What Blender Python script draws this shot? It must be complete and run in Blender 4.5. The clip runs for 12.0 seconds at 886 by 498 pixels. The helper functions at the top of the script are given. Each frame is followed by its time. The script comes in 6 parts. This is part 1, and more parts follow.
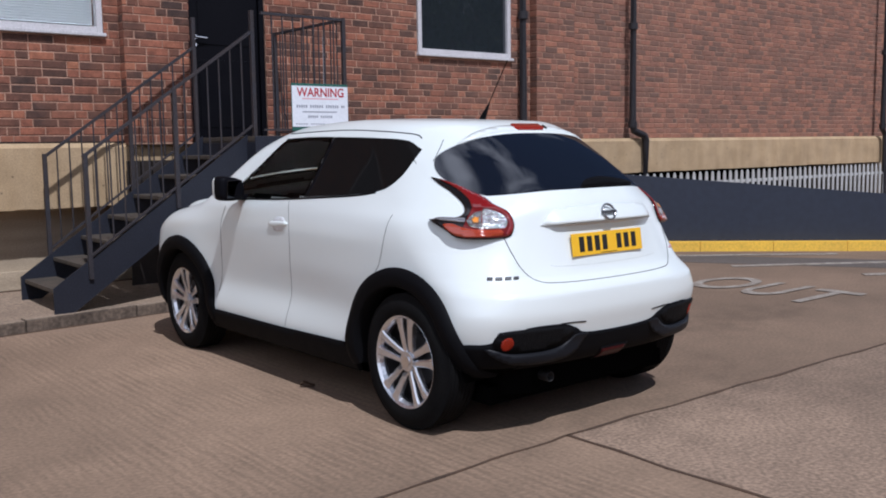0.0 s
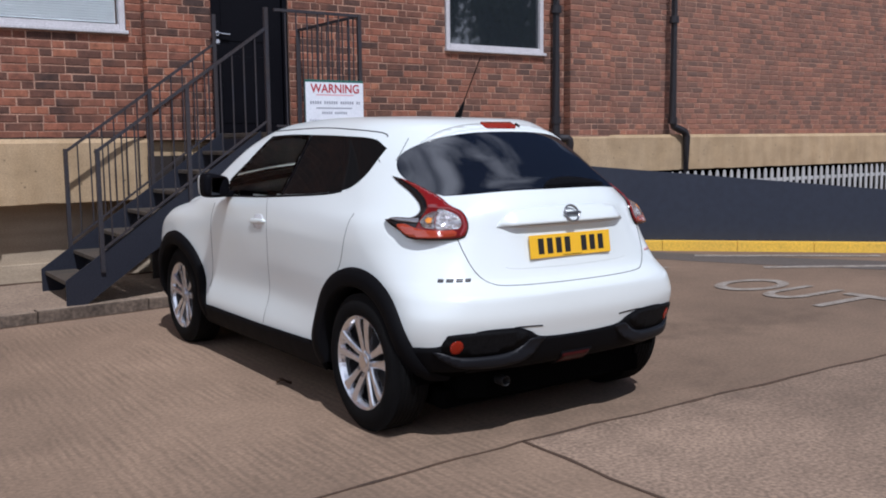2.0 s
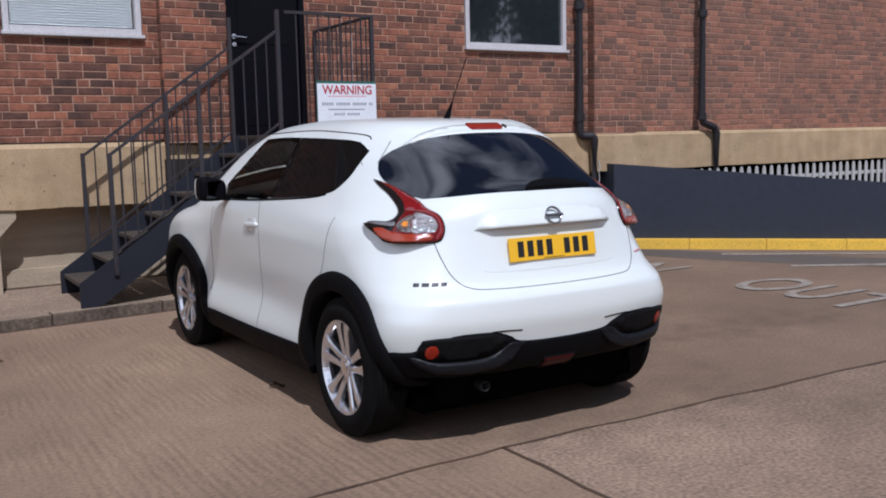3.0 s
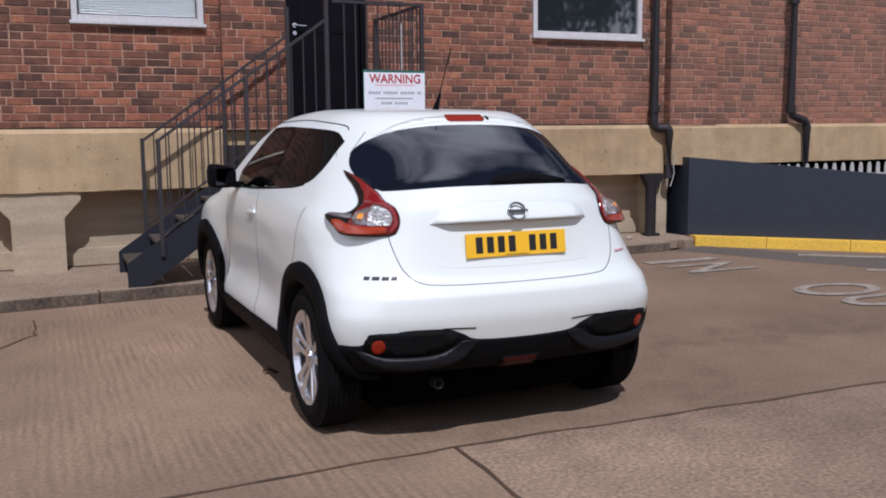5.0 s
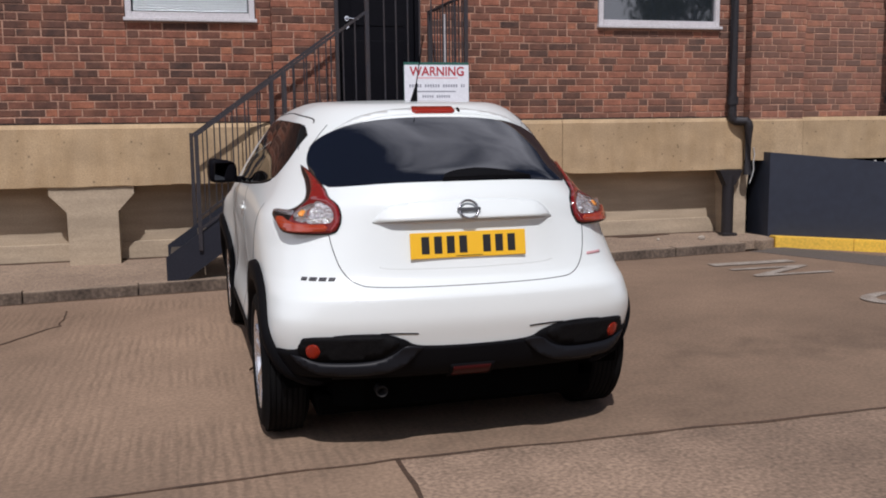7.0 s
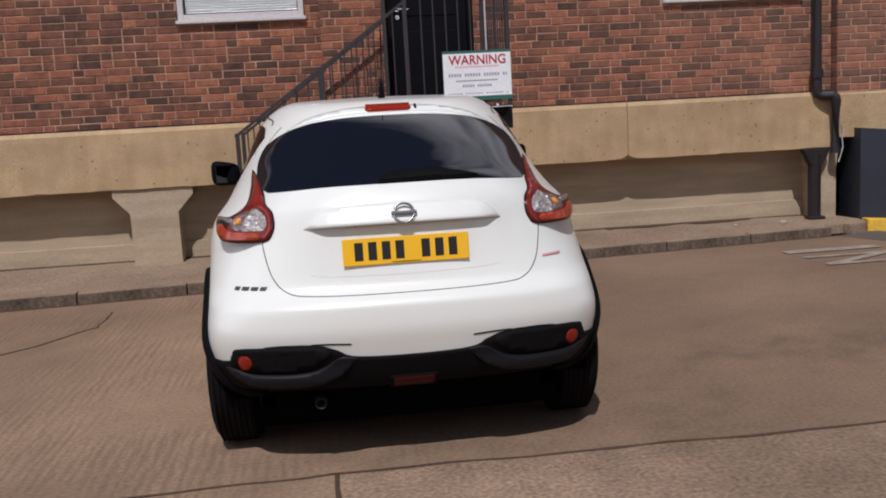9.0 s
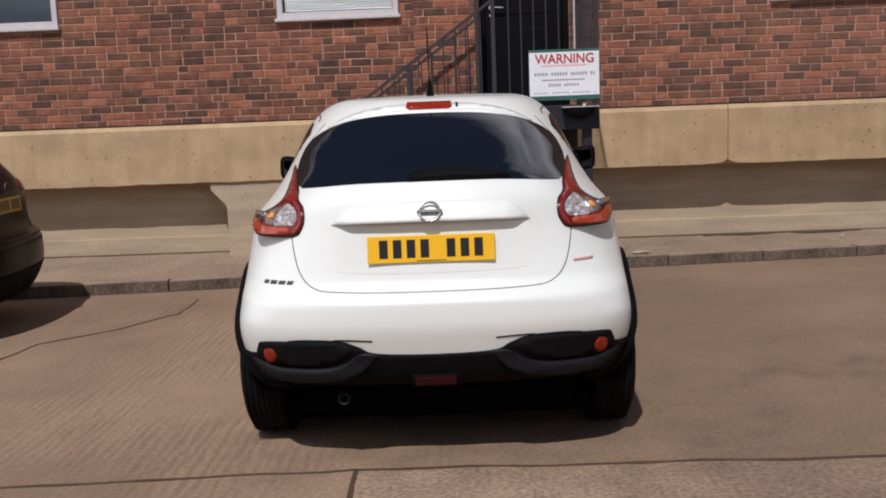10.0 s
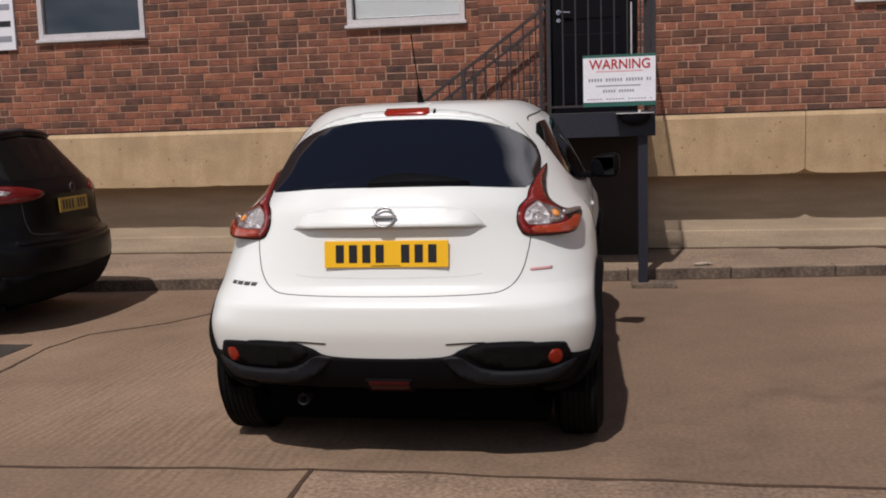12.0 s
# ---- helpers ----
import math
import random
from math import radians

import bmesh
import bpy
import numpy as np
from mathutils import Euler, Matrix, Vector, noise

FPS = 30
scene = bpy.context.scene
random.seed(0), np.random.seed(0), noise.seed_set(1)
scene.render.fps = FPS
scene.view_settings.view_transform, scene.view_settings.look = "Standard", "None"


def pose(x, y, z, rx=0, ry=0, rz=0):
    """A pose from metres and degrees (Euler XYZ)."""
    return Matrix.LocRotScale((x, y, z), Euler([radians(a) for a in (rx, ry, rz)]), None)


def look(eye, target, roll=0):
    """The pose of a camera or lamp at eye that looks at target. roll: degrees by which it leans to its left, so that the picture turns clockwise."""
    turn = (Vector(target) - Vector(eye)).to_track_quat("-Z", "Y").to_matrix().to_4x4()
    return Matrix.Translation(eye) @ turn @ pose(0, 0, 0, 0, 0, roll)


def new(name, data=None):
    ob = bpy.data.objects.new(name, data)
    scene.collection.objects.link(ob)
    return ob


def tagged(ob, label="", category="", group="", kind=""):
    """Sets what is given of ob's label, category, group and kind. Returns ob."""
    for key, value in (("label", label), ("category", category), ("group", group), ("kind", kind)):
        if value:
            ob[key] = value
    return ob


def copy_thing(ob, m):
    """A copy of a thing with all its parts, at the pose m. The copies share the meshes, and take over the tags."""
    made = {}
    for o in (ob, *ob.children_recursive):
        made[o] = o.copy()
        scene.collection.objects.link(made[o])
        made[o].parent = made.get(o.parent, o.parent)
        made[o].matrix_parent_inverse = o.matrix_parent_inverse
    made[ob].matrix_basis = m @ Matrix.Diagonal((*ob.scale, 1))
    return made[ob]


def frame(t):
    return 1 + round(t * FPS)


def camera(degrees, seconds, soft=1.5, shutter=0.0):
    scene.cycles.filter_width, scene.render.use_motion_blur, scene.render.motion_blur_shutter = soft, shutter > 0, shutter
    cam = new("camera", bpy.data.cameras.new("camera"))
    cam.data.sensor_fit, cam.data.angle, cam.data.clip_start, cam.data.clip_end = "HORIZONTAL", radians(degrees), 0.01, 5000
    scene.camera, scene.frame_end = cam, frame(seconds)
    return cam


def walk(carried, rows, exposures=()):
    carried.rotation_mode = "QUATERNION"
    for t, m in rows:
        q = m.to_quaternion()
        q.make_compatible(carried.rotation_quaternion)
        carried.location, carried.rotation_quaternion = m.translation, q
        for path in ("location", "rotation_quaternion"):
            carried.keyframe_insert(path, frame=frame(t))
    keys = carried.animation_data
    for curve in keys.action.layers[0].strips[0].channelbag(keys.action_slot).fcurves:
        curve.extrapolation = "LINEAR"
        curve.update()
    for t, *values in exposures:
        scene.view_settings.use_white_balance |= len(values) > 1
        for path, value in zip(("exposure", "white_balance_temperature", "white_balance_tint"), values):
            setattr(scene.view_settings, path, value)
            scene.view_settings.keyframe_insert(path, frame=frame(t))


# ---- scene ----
cam = camera(50.9, 12.0, soft=1.9)
PATH = [
    (0, (0.069, 0.044, 1.399), (1.316, 1.592, 1.179), -0.8),
    (0.5, (0.155, 0.03, 1.391), (1.377, 1.595, 1.156), -1.4),
    (1, (0.267, -0.003, 1.402), (1.499, 1.557, 1.189), -0.8),
    (1.5, (0.412, -0.112, 1.414), (1.596, 1.485, 1.187), -1.1),
    (2, (0.56, -0.238, 1.417), (1.68, 1.403, 1.186), -0.6),
    (2.5, (0.711, -0.265, 1.41), (1.792, 1.4, 1.17), -1.0),
    (3, (0.874, -0.371, 1.432), (1.904, 1.327, 1.198), -1.3),
    (3.2, (0.945, -0.449, 1.435), (1.926, 1.278, 1.197), -0.9),
    (4.8, (1.533, -0.634, 1.444), (2.363, 1.168, 1.188), -0.9),
    (5, (1.607, -0.665, 1.439), (2.392, 1.157, 1.184), -0.5),
    (5.5, (1.807, -0.621, 1.419), (2.531, 1.228, 1.174), -1.0),
    (6, (2.006, -0.633, 1.437), (2.658, 1.242, 1.195), -0.9),
    (6.5, (2.265, -0.704, 1.438), (2.83, 1.196, 1.167), -0.8),
    (7, (2.454, -0.684, 1.418), (2.978, 1.228, 1.156), -0.7),
    (7.2, (2.529, -0.674, 1.427), (3.03, 1.244, 1.161), -0.2),
    (8.8, (3.257, -0.624, 1.447), (3.536, 1.333, 1.148), -2.2),
    (9, (3.328, -0.64, 1.45), (3.557, 1.326, 1.164), -3.1),
    (9.5, (3.572, -0.638, 1.447), (3.637, 1.339, 1.148), -2.7),
    (10, (3.747, -0.617, 1.43), (3.703, 1.364, 1.154), -2.2),
    (10.5, (3.911, -0.613, 1.441), (3.805, 1.365, 1.168), -1.4),
    (11, (4.131, -0.62, 1.447), (3.934, 1.35, 1.162), -2.6),
    (11.5, (4.33, -0.619, 1.435), (4.053, 1.341, 1.143), -1.8),
    (12, (4.473, -0.563, 1.416), (4.145, 1.393, 1.159), -1.8),
]
EXPOSURES = [(0.0, -0.12, 5490, 15), (1.5, -0.10, 5490, 15), (3.0, -0.17, 5500, 16), (5.0, -0.12, 5650, 17), (5.5, -0.30, 5720, 17), (6.0, -0.28, 5800, 17), (6.5, -0.18, 5880, 17), (7.0, -0.16, 5970, 17), (9.0, -0.31, 6180, 18), (10.0, -0.17, 6220, 17), (11.0, -0.06, 6300, 17), (11.5, -0.03, 6350, 17), (12.0, -0.29, 6400, 18)]
walk(cam, [(t, look(eye, target, roll)) for t, eye, target, roll in PATH], EXPOSURES)

# ---- world, sun ----
SUN_DIR = Vector((0.132, 0.545, -0.815)).normalized()
world = bpy.data.worlds.new("world")
scene.world = world
world.use_nodes = True
wn, wl = world.node_tree.nodes, world.node_tree.links
sky = wn.new("ShaderNodeTexSky")
sky.sky_type, sky.sun_disc = "NISHITA", False
sky.sun_elevation, sky.sun_rotation = radians(55.5), radians(193.5)
sky.air_density, sky.dust_density, sky.ozone_density = 0.8, 0.3, 1.6
cl_co = wn.new("ShaderNodeTexCoord")
cl_map = wn.new("ShaderNodeMapping")
cl_map.inputs["Scale"].default_value = (1.0, 1.0, 2.4)
cl_noise = wn.new("ShaderNodeTexNoise")
cl_noise.inputs["Scale"].default_value, cl_noise.inputs["Detail"].default_value, cl_noise.inputs["Distortion"].default_value = 2.3, 7, 0.6
cl_ramp = wn.new("ShaderNodeValToRGB")
cl_ramp.color_ramp.elements[0].position, cl_ramp.color_ramp.elements[1].position = 0.50, 0.66
cl_mix = wn.new("ShaderNodeMixRGB")
cl_mix.inputs["Color2"].default_value = (30.0, 30.0, 30.2, 1)
wl.new(cl_co.outputs["Generated"], cl_map.inputs["Vector"])
wl.new(cl_map.outputs["Vector"], cl_noise.inputs["Vector"])
cl_sep, cl_low, cl_sum = wn.new("ShaderNodeSeparateXYZ"), wn.new("ShaderNodeMapRange"), wn.new("ShaderNodeMath")
for key, v in (("From Min", 0.0), ("From Max", 0.75), ("To Min", 0.10), ("To Max", -0.13)):
    cl_low.inputs[key].default_value = v
wl.new(cl_co.outputs["Generated"], cl_sep.inputs[0])
wl.new(cl_sep.outputs["Z"], cl_low.inputs["Value"])
wl.new(cl_noise.outputs["Fac"], cl_sum.inputs[0])
wl.new(cl_low.outputs[0], cl_sum.inputs[1])
cl_all = cl_sum
for toward, lo, hi, rise in (((0.40, 0.40, 0.82), 0.80, 0.97, 0.175), ((-0.95, 0.10, 0.30), 0.50, 0.92, 0.20), ((0.56, -0.81, 0.14), 0.84, 0.96, 0.26)):  # cloud banks: high over the far end of the yard and low in the south-east; the low western one is unseen, added to brighten the car's flank
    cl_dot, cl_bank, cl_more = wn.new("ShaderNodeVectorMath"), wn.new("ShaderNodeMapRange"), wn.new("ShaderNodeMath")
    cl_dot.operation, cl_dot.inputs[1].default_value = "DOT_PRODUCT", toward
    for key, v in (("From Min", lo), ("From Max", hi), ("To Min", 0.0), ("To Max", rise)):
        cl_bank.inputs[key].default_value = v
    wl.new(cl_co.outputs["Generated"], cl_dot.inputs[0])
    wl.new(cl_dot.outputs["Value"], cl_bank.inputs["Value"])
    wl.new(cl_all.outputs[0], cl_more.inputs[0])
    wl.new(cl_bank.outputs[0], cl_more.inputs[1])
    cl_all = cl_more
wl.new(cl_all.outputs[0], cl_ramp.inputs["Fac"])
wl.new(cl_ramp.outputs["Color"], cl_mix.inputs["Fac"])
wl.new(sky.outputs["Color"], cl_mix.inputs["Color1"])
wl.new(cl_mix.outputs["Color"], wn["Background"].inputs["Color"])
wn["Background"].inputs["Strength"].default_value = 0.039
sun_data = bpy.data.lights.new("sun", "SUN")
sun_data.energy, sun_data.angle, sun_data.color = 3.7, radians(0.9), (1.0, 0.95, 0.87)
sun = new("sun", sun_data)
sun.matrix_world = look(-30 * SUN_DIR, (0, 0, 0))


# ---- materials ----
def material(name, base, rough=0.6, metal=0.0, **more):
    m = bpy.data.materials.new(name)
    m.use_nodes = True
    b = m.node_tree.nodes["Principled BSDF"]
    b.inputs["Base Color"].default_value = (*base, 1)
    b.inputs["Roughness"].default_value = rough
    b.inputs["Metallic"].default_value = metal
    for key, value in more.items():
        b.inputs[key.replace("_", " ")].default_value = value
    return m


def weathered(m, scale, amount, dark, bump=0.3, fine=60.0, dist=0.004, stretch=(1, 1, 1), rough_var=0.12):
    """Blotches at one scale, grain and relief at a finer one."""
    nt = m.node_tree
    n, l = nt.nodes, nt.links
    b = n["Principled BSDF"]
    base = tuple(b.inputs["Base Color"].default_value)
    co = n.new("ShaderNodeTexCoord")
    mp = n.new("ShaderNodeMapping")
    mp.inputs["Scale"].default_value = stretch
    l.new(co.outputs["Object"], mp.inputs["Vector"])
    big = n.new("ShaderNodeTexNoise")
    big.inputs["Scale"].default_value, big.inputs["Detail"].default_value = scale, 6
    big.inputs["Roughness"].default_value = 0.62
    small = n.new("ShaderNodeTexNoise")
    small.inputs["Scale"].default_value, small.inputs["Detail"].default_value = fine, 5
    l.new(co.outputs["Object"], big.inputs["Vector"])
    l.new(mp.outputs["Vector"], small.inputs["Vector"])
    r1 = n.new("ShaderNodeMapRange")
    r1.inputs["From Min"].default_value, r1.inputs["From Max"].default_value = 0.35, 0.68
    r1.inputs["To Max"].default_value = amount
    l.new(big.outputs["Fac"], r1.inputs["Value"])
    mix1 = n.new("ShaderNodeMixRGB")
    mix1.inputs["Color1"].default_value, mix1.inputs["Color2"].default_value = base, (*dark, 1)
    l.new(r1.outputs["Result"], mix1.inputs["Fac"])
    r2 = n.new("ShaderNodeMapRange")
    r2.inputs["From Min"].default_value, r2.inputs["From Max"].default_value = 0.3, 0.7
    r2.inputs["To Min"].default_value, r2.inputs["To Max"].default_value = 1 - 0.45 * amount, 1 + 0.45 * amount
    l.new(small.outputs["Fac"], r2.inputs["Value"])
    mul = n.new("ShaderNodeVectorMath")
    mul.operation = "SCALE"
    l.new(mix1.outputs["Color"], mul.inputs[0])
    l.new(r2.outputs["Result"], mul.inputs["Scale"])
    l.new(mul.outputs["Vector"], b.inputs["Base Color"])
    r3 = n.new("ShaderNodeMapRange")
    rough = b.inputs["Roughness"].default_value
    r3.inputs["To Min"].default_value, r3.inputs["To Max"].default_value = max(rough - rough_var, 0.02), min(rough + rough_var, 1)
    l.new(big.outputs["Fac"], r3.inputs["Value"])
    l.new(r3.outputs["Result"], b.inputs["Roughness"])
    if bump:
        bp = n.new("ShaderNodeBump")
        bp.inputs["Strength"].default_value, bp.inputs["Distance"].default_value = bump, dist
        l.new(small.outputs["Fac"], bp.inputs["Height"])
        l.new(bp.outputs["Normal"], b.inputs["Normal"])
    return m


def pitted(m, scale, size):
    """Small dark pits scattered over a cast face."""
    n, l = m.node_tree.nodes, m.node_tree.links
    b = n["Principled BSDF"]
    link = b.inputs["Base Color"].links[0]
    src_ = link.from_socket
    co, v, r, mul = n.new("ShaderNodeTexCoord"), n.new("ShaderNodeTexVoronoi"), n.new("ShaderNodeMapRange"), n.new("ShaderNodeVectorMath")
    v.inputs["Scale"].default_value = scale
    l.new(co.outputs["Object"], v.inputs["Vector"])
    l.new(v.outputs["Distance"], r.inputs["Value"])
    for key, value in (("From Min", 0.05), ("From Max", 0.13), ("To Min", size), ("To Max", 1.0)):
        r.inputs[key].default_value = value
    mul.operation = "SCALE"
    l.new(src_, mul.inputs[0])
    l.new(r.outputs["Result"], mul.inputs["Scale"])
    l.new(mul.outputs["Vector"], b.inputs["Base Color"])
    return m


def streaked(m, stretch, lo, hi, tint=(1, 1, 1)):
    """Run-off streaks and weathering over a cast face."""
    n, l = m.node_tree.nodes, m.node_tree.links
    b = n["Principled BSDF"]
    src_ = b.inputs["Base Color"].links[0].from_socket
    co, mp, t, r, mul = n.new("ShaderNodeTexCoord"), n.new("ShaderNodeMapping"), n.new("ShaderNodeTexNoise"), n.new("ShaderNodeValToRGB"), n.new("ShaderNodeMixRGB")
    mp.inputs["Scale"].default_value = stretch
    t.inputs["Scale"].default_value, t.inputs["Detail"].default_value = 1.0, 6
    r.color_ramp.elements[0].position, r.color_ramp.elements[0].color = 0.33, (lo * tint[0], lo * tint[1], lo * tint[2], 1)
    r.color_ramp.elements[1].position, r.color_ramp.elements[1].color = 0.62, (hi, hi, hi, 1)
    mul.blend_type = "MULTIPLY"
    mul.inputs["Fac"].default_value = 1.0
    l.new(co.outputs["Object"], mp.inputs["Vector"])
    l.new(mp.outputs["Vector"], t.inputs["Vector"])
    l.new(t.outputs["Fac"], r.inputs["Fac"])
    l.new(src_, mul.inputs["Color1"])
    l.new(r.outputs["Color"], mul.inputs["Color2"])
    l.new(mul.outputs[0], b.inputs["Base Color"])
    return m


def brick_material(name, shift):
    m = material(name, (0.3, 0.12, 0.08), 0.88)
    n, l = m.node_tree.nodes, m.node_tree.links
    b = n["Principled BSDF"]
    geo, info = n.new("ShaderNodeNewGeometry"), n.new("ShaderNodeObjectInfo")
    add = n.new("ShaderNodeMath")
    add.operation = "ADD"
    l.new(geo.outputs["Random Per Island"], add.inputs[0])
    l.new(info.outputs["Random"], add.inputs[1])
    fr = n.new("ShaderNodeMath")
    fr.operation = "FRACT"
    l.new(add.outputs[0], fr.inputs[0])
    ramp = n.new("ShaderNodeValToRGB")
    e = ramp.color_ramp.elements
    e[0].position, e[0].color = 0.0, (0.058, 0.034, 0.027, 1)
    e[1].position, e[1].color = 1.0, (0.37, 0.150, 0.078, 1)
    for p, c in ((0.26, (0.094, 0.045, 0.031)), (0.52, (0.180, 0.072, 0.045)), (0.76, (0.270, 0.098, 0.056))):
        x = e.new(p)
        x.color = (*c, 1)
    big, small = n.new("ShaderNodeTexNoise"), n.new("ShaderNodeTexNoise")
    big.inputs["Scale"].default_value, big.inputs["Detail"].default_value = 1.9, 5
    small.inputs["Scale"].default_value, small.inputs["Detail"].default_value = 55, 5
    for t in (big, small):
        l.new(geo.outputs["Position"], t.inputs["Vector"])
    patchy, blend = n.new("ShaderNodeMapRange"), n.new("ShaderNodeMix")
    patchy.inputs["From Min"].default_value, patchy.inputs["From Max"].default_value = 0.28, 0.72
    l.new(big.outputs["Fac"], patchy.inputs["Value"])
    blend.inputs["Factor"].default_value = 0.27
    l.new(fr.outputs[0], blend.inputs["A"])
    l.new(patchy.outputs[0], blend.inputs["B"])
    lean = n.new("ShaderNodeMath")
    lean.operation = "ADD"
    lean.inputs[1].default_value = shift
    l.new(blend.outputs["Result"], lean.inputs[0])
    l.new(lean.outputs[0], ramp.inputs["Fac"])
    r = n.new("ShaderNodeMapRange")
    r.inputs["To Min"].default_value, r.inputs["To Max"].default_value = 0.5, 1.5
    l.new(small.outputs["Fac"], r.inputs["Value"])
    r2 = n.new("ShaderNodeMapRange")
    mid = n.new("ShaderNodeTexNoise")
    mid.inputs["Scale"].default_value, mid.inputs["Detail"].default_value = 13, 3
    l.new(geo.outputs["Position"], mid.inputs["Vector"])
    r2.inputs["From Min"].default_value, r2.inputs["From Max"].default_value = 0.25, 0.75
    r2.inputs["To Min"].default_value, r2.inputs["To Max"].default_value = 0.62, 1.38
    l.new(mid.outputs["Fac"], r2.inputs["Value"])
    mm = n.new("ShaderNodeMath")
    mm.operation = "MULTIPLY"
    l.new(r.outputs[0], mm.inputs[0])
    l.new(r2.outputs[0], mm.inputs[1])
    mul = n.new("ShaderNodeVectorMath")
    mul.operation = "SCALE"
    l.new(ramp.outputs["Color"], mul.inputs[0])
    l.new(mm.outputs[0], mul.inputs["Scale"])
    # bricks turn paler towards the eastern end, with a ragged start
    place, along, east_pale, pale = n.new("ShaderNodeSeparateXYZ"), n.new("ShaderNodeMath"), n.new("ShaderNodeMapRange"), n.new("ShaderNodeMixRGB")
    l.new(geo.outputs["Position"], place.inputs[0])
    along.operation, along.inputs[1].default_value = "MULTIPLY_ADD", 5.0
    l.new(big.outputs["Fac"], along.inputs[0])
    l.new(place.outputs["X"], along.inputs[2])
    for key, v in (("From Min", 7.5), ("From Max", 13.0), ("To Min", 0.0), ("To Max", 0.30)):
        east_pale.inputs[key].default_value = v
    l.new(along.outputs[0], east_pale.inputs["Value"])
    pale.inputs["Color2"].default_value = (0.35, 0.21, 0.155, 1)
    l.new(east_pale.outputs[0], pale.inputs["Fac"])
    # old pointing smeared over the faces
    smear, thin, rub = n.new("ShaderNodeTexNoise"), n.new("ShaderNodeMapRange"), n.new("ShaderNodeMixRGB")
    smear.inputs["Scale"].default_value, smear.inputs["Detail"].default_value = 3.6, 7
    l.new(geo.outputs["Position"], smear.inputs["Vector"])
    for key, v in (("From Min", 0.47), ("From Max", 0.68), ("To Min", 0.0), ("To Max", 0.32)):
        thin.inputs[key].default_value = v
    l.new(smear.outputs["Fac"], thin.inputs["Value"])
    rub.inputs["Color2"].default_value = (0.335, 0.135, 0.075, 1)
    l.new(thin.outputs[0], rub.inputs["Fac"])
    l.new(mul.outputs["Vector"], rub.inputs["Color1"])
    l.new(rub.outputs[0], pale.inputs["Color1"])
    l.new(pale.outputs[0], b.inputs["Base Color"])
    bp = n.new("ShaderNodeBump")
    bp.inputs["Strength"].default_value, bp.inputs["Distance"].default_value = 0.5, 0.004
    l.new(small.outputs["Fac"], bp.inputs["Height"])
    l.new(bp.outputs["Normal"], b.inputs["Normal"])
    return m


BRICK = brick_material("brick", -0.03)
BRICK_FAR = weathered(material("far_brick", (0.19, 0.085, 0.055), 0.9), 1.5, 0.6, (0.12, 0.06, 0.04), 0.4, 20)
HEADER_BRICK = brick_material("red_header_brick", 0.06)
MORTAR = weathered(material("mortar", (0.49, 0.29, 0.20), 0.95), 3.0, 0.9, (0.25, 0.14, 0.096), 0.5, 90)
CONCRETE = pitted(pitted(weathered(material("cast_concrete", (0.485, 0.350, 0.205), 0.9), 1.1, 0.34, (0.31, 0.222, 0.132), 0.4, 70, 0.003), 9, 0.45), 24, 0.66)
streaked(streaked(CONCRETE, (7, 7, 1.8), 0.91, 1.04, (1, 0.97, 0.91)), (2.4, 2.4, 4.0), 0.86, 1.06)
CONCRETE_WALL = weathered(material("stained_concrete", (0.45, 0.362, 0.256), 0.9), 1.0, 0.30, (0.32, 0.25, 0.172), 0.25, 60, 0.002, (1, 1, 2))
streaked(CONCRETE_WALL, (1.2, 1.2, 9.0), 0.84, 1.05)
PAVING = weathered(material("pavement_concrete", (0.32, 0.236, 0.165), 0.92), 1.1, 0.8, (0.19, 0.138, 0.099), 0.6, 42, 0.006)
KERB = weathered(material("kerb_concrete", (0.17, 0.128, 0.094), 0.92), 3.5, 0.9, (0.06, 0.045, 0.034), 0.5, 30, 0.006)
KERB_TOP = weathered(material("pale_kerb_top", (0.31, 0.232, 0.165), 0.92), 2.5, 0.7, (0.17, 0.127, 0.092), 0.5, 40, 0.005)


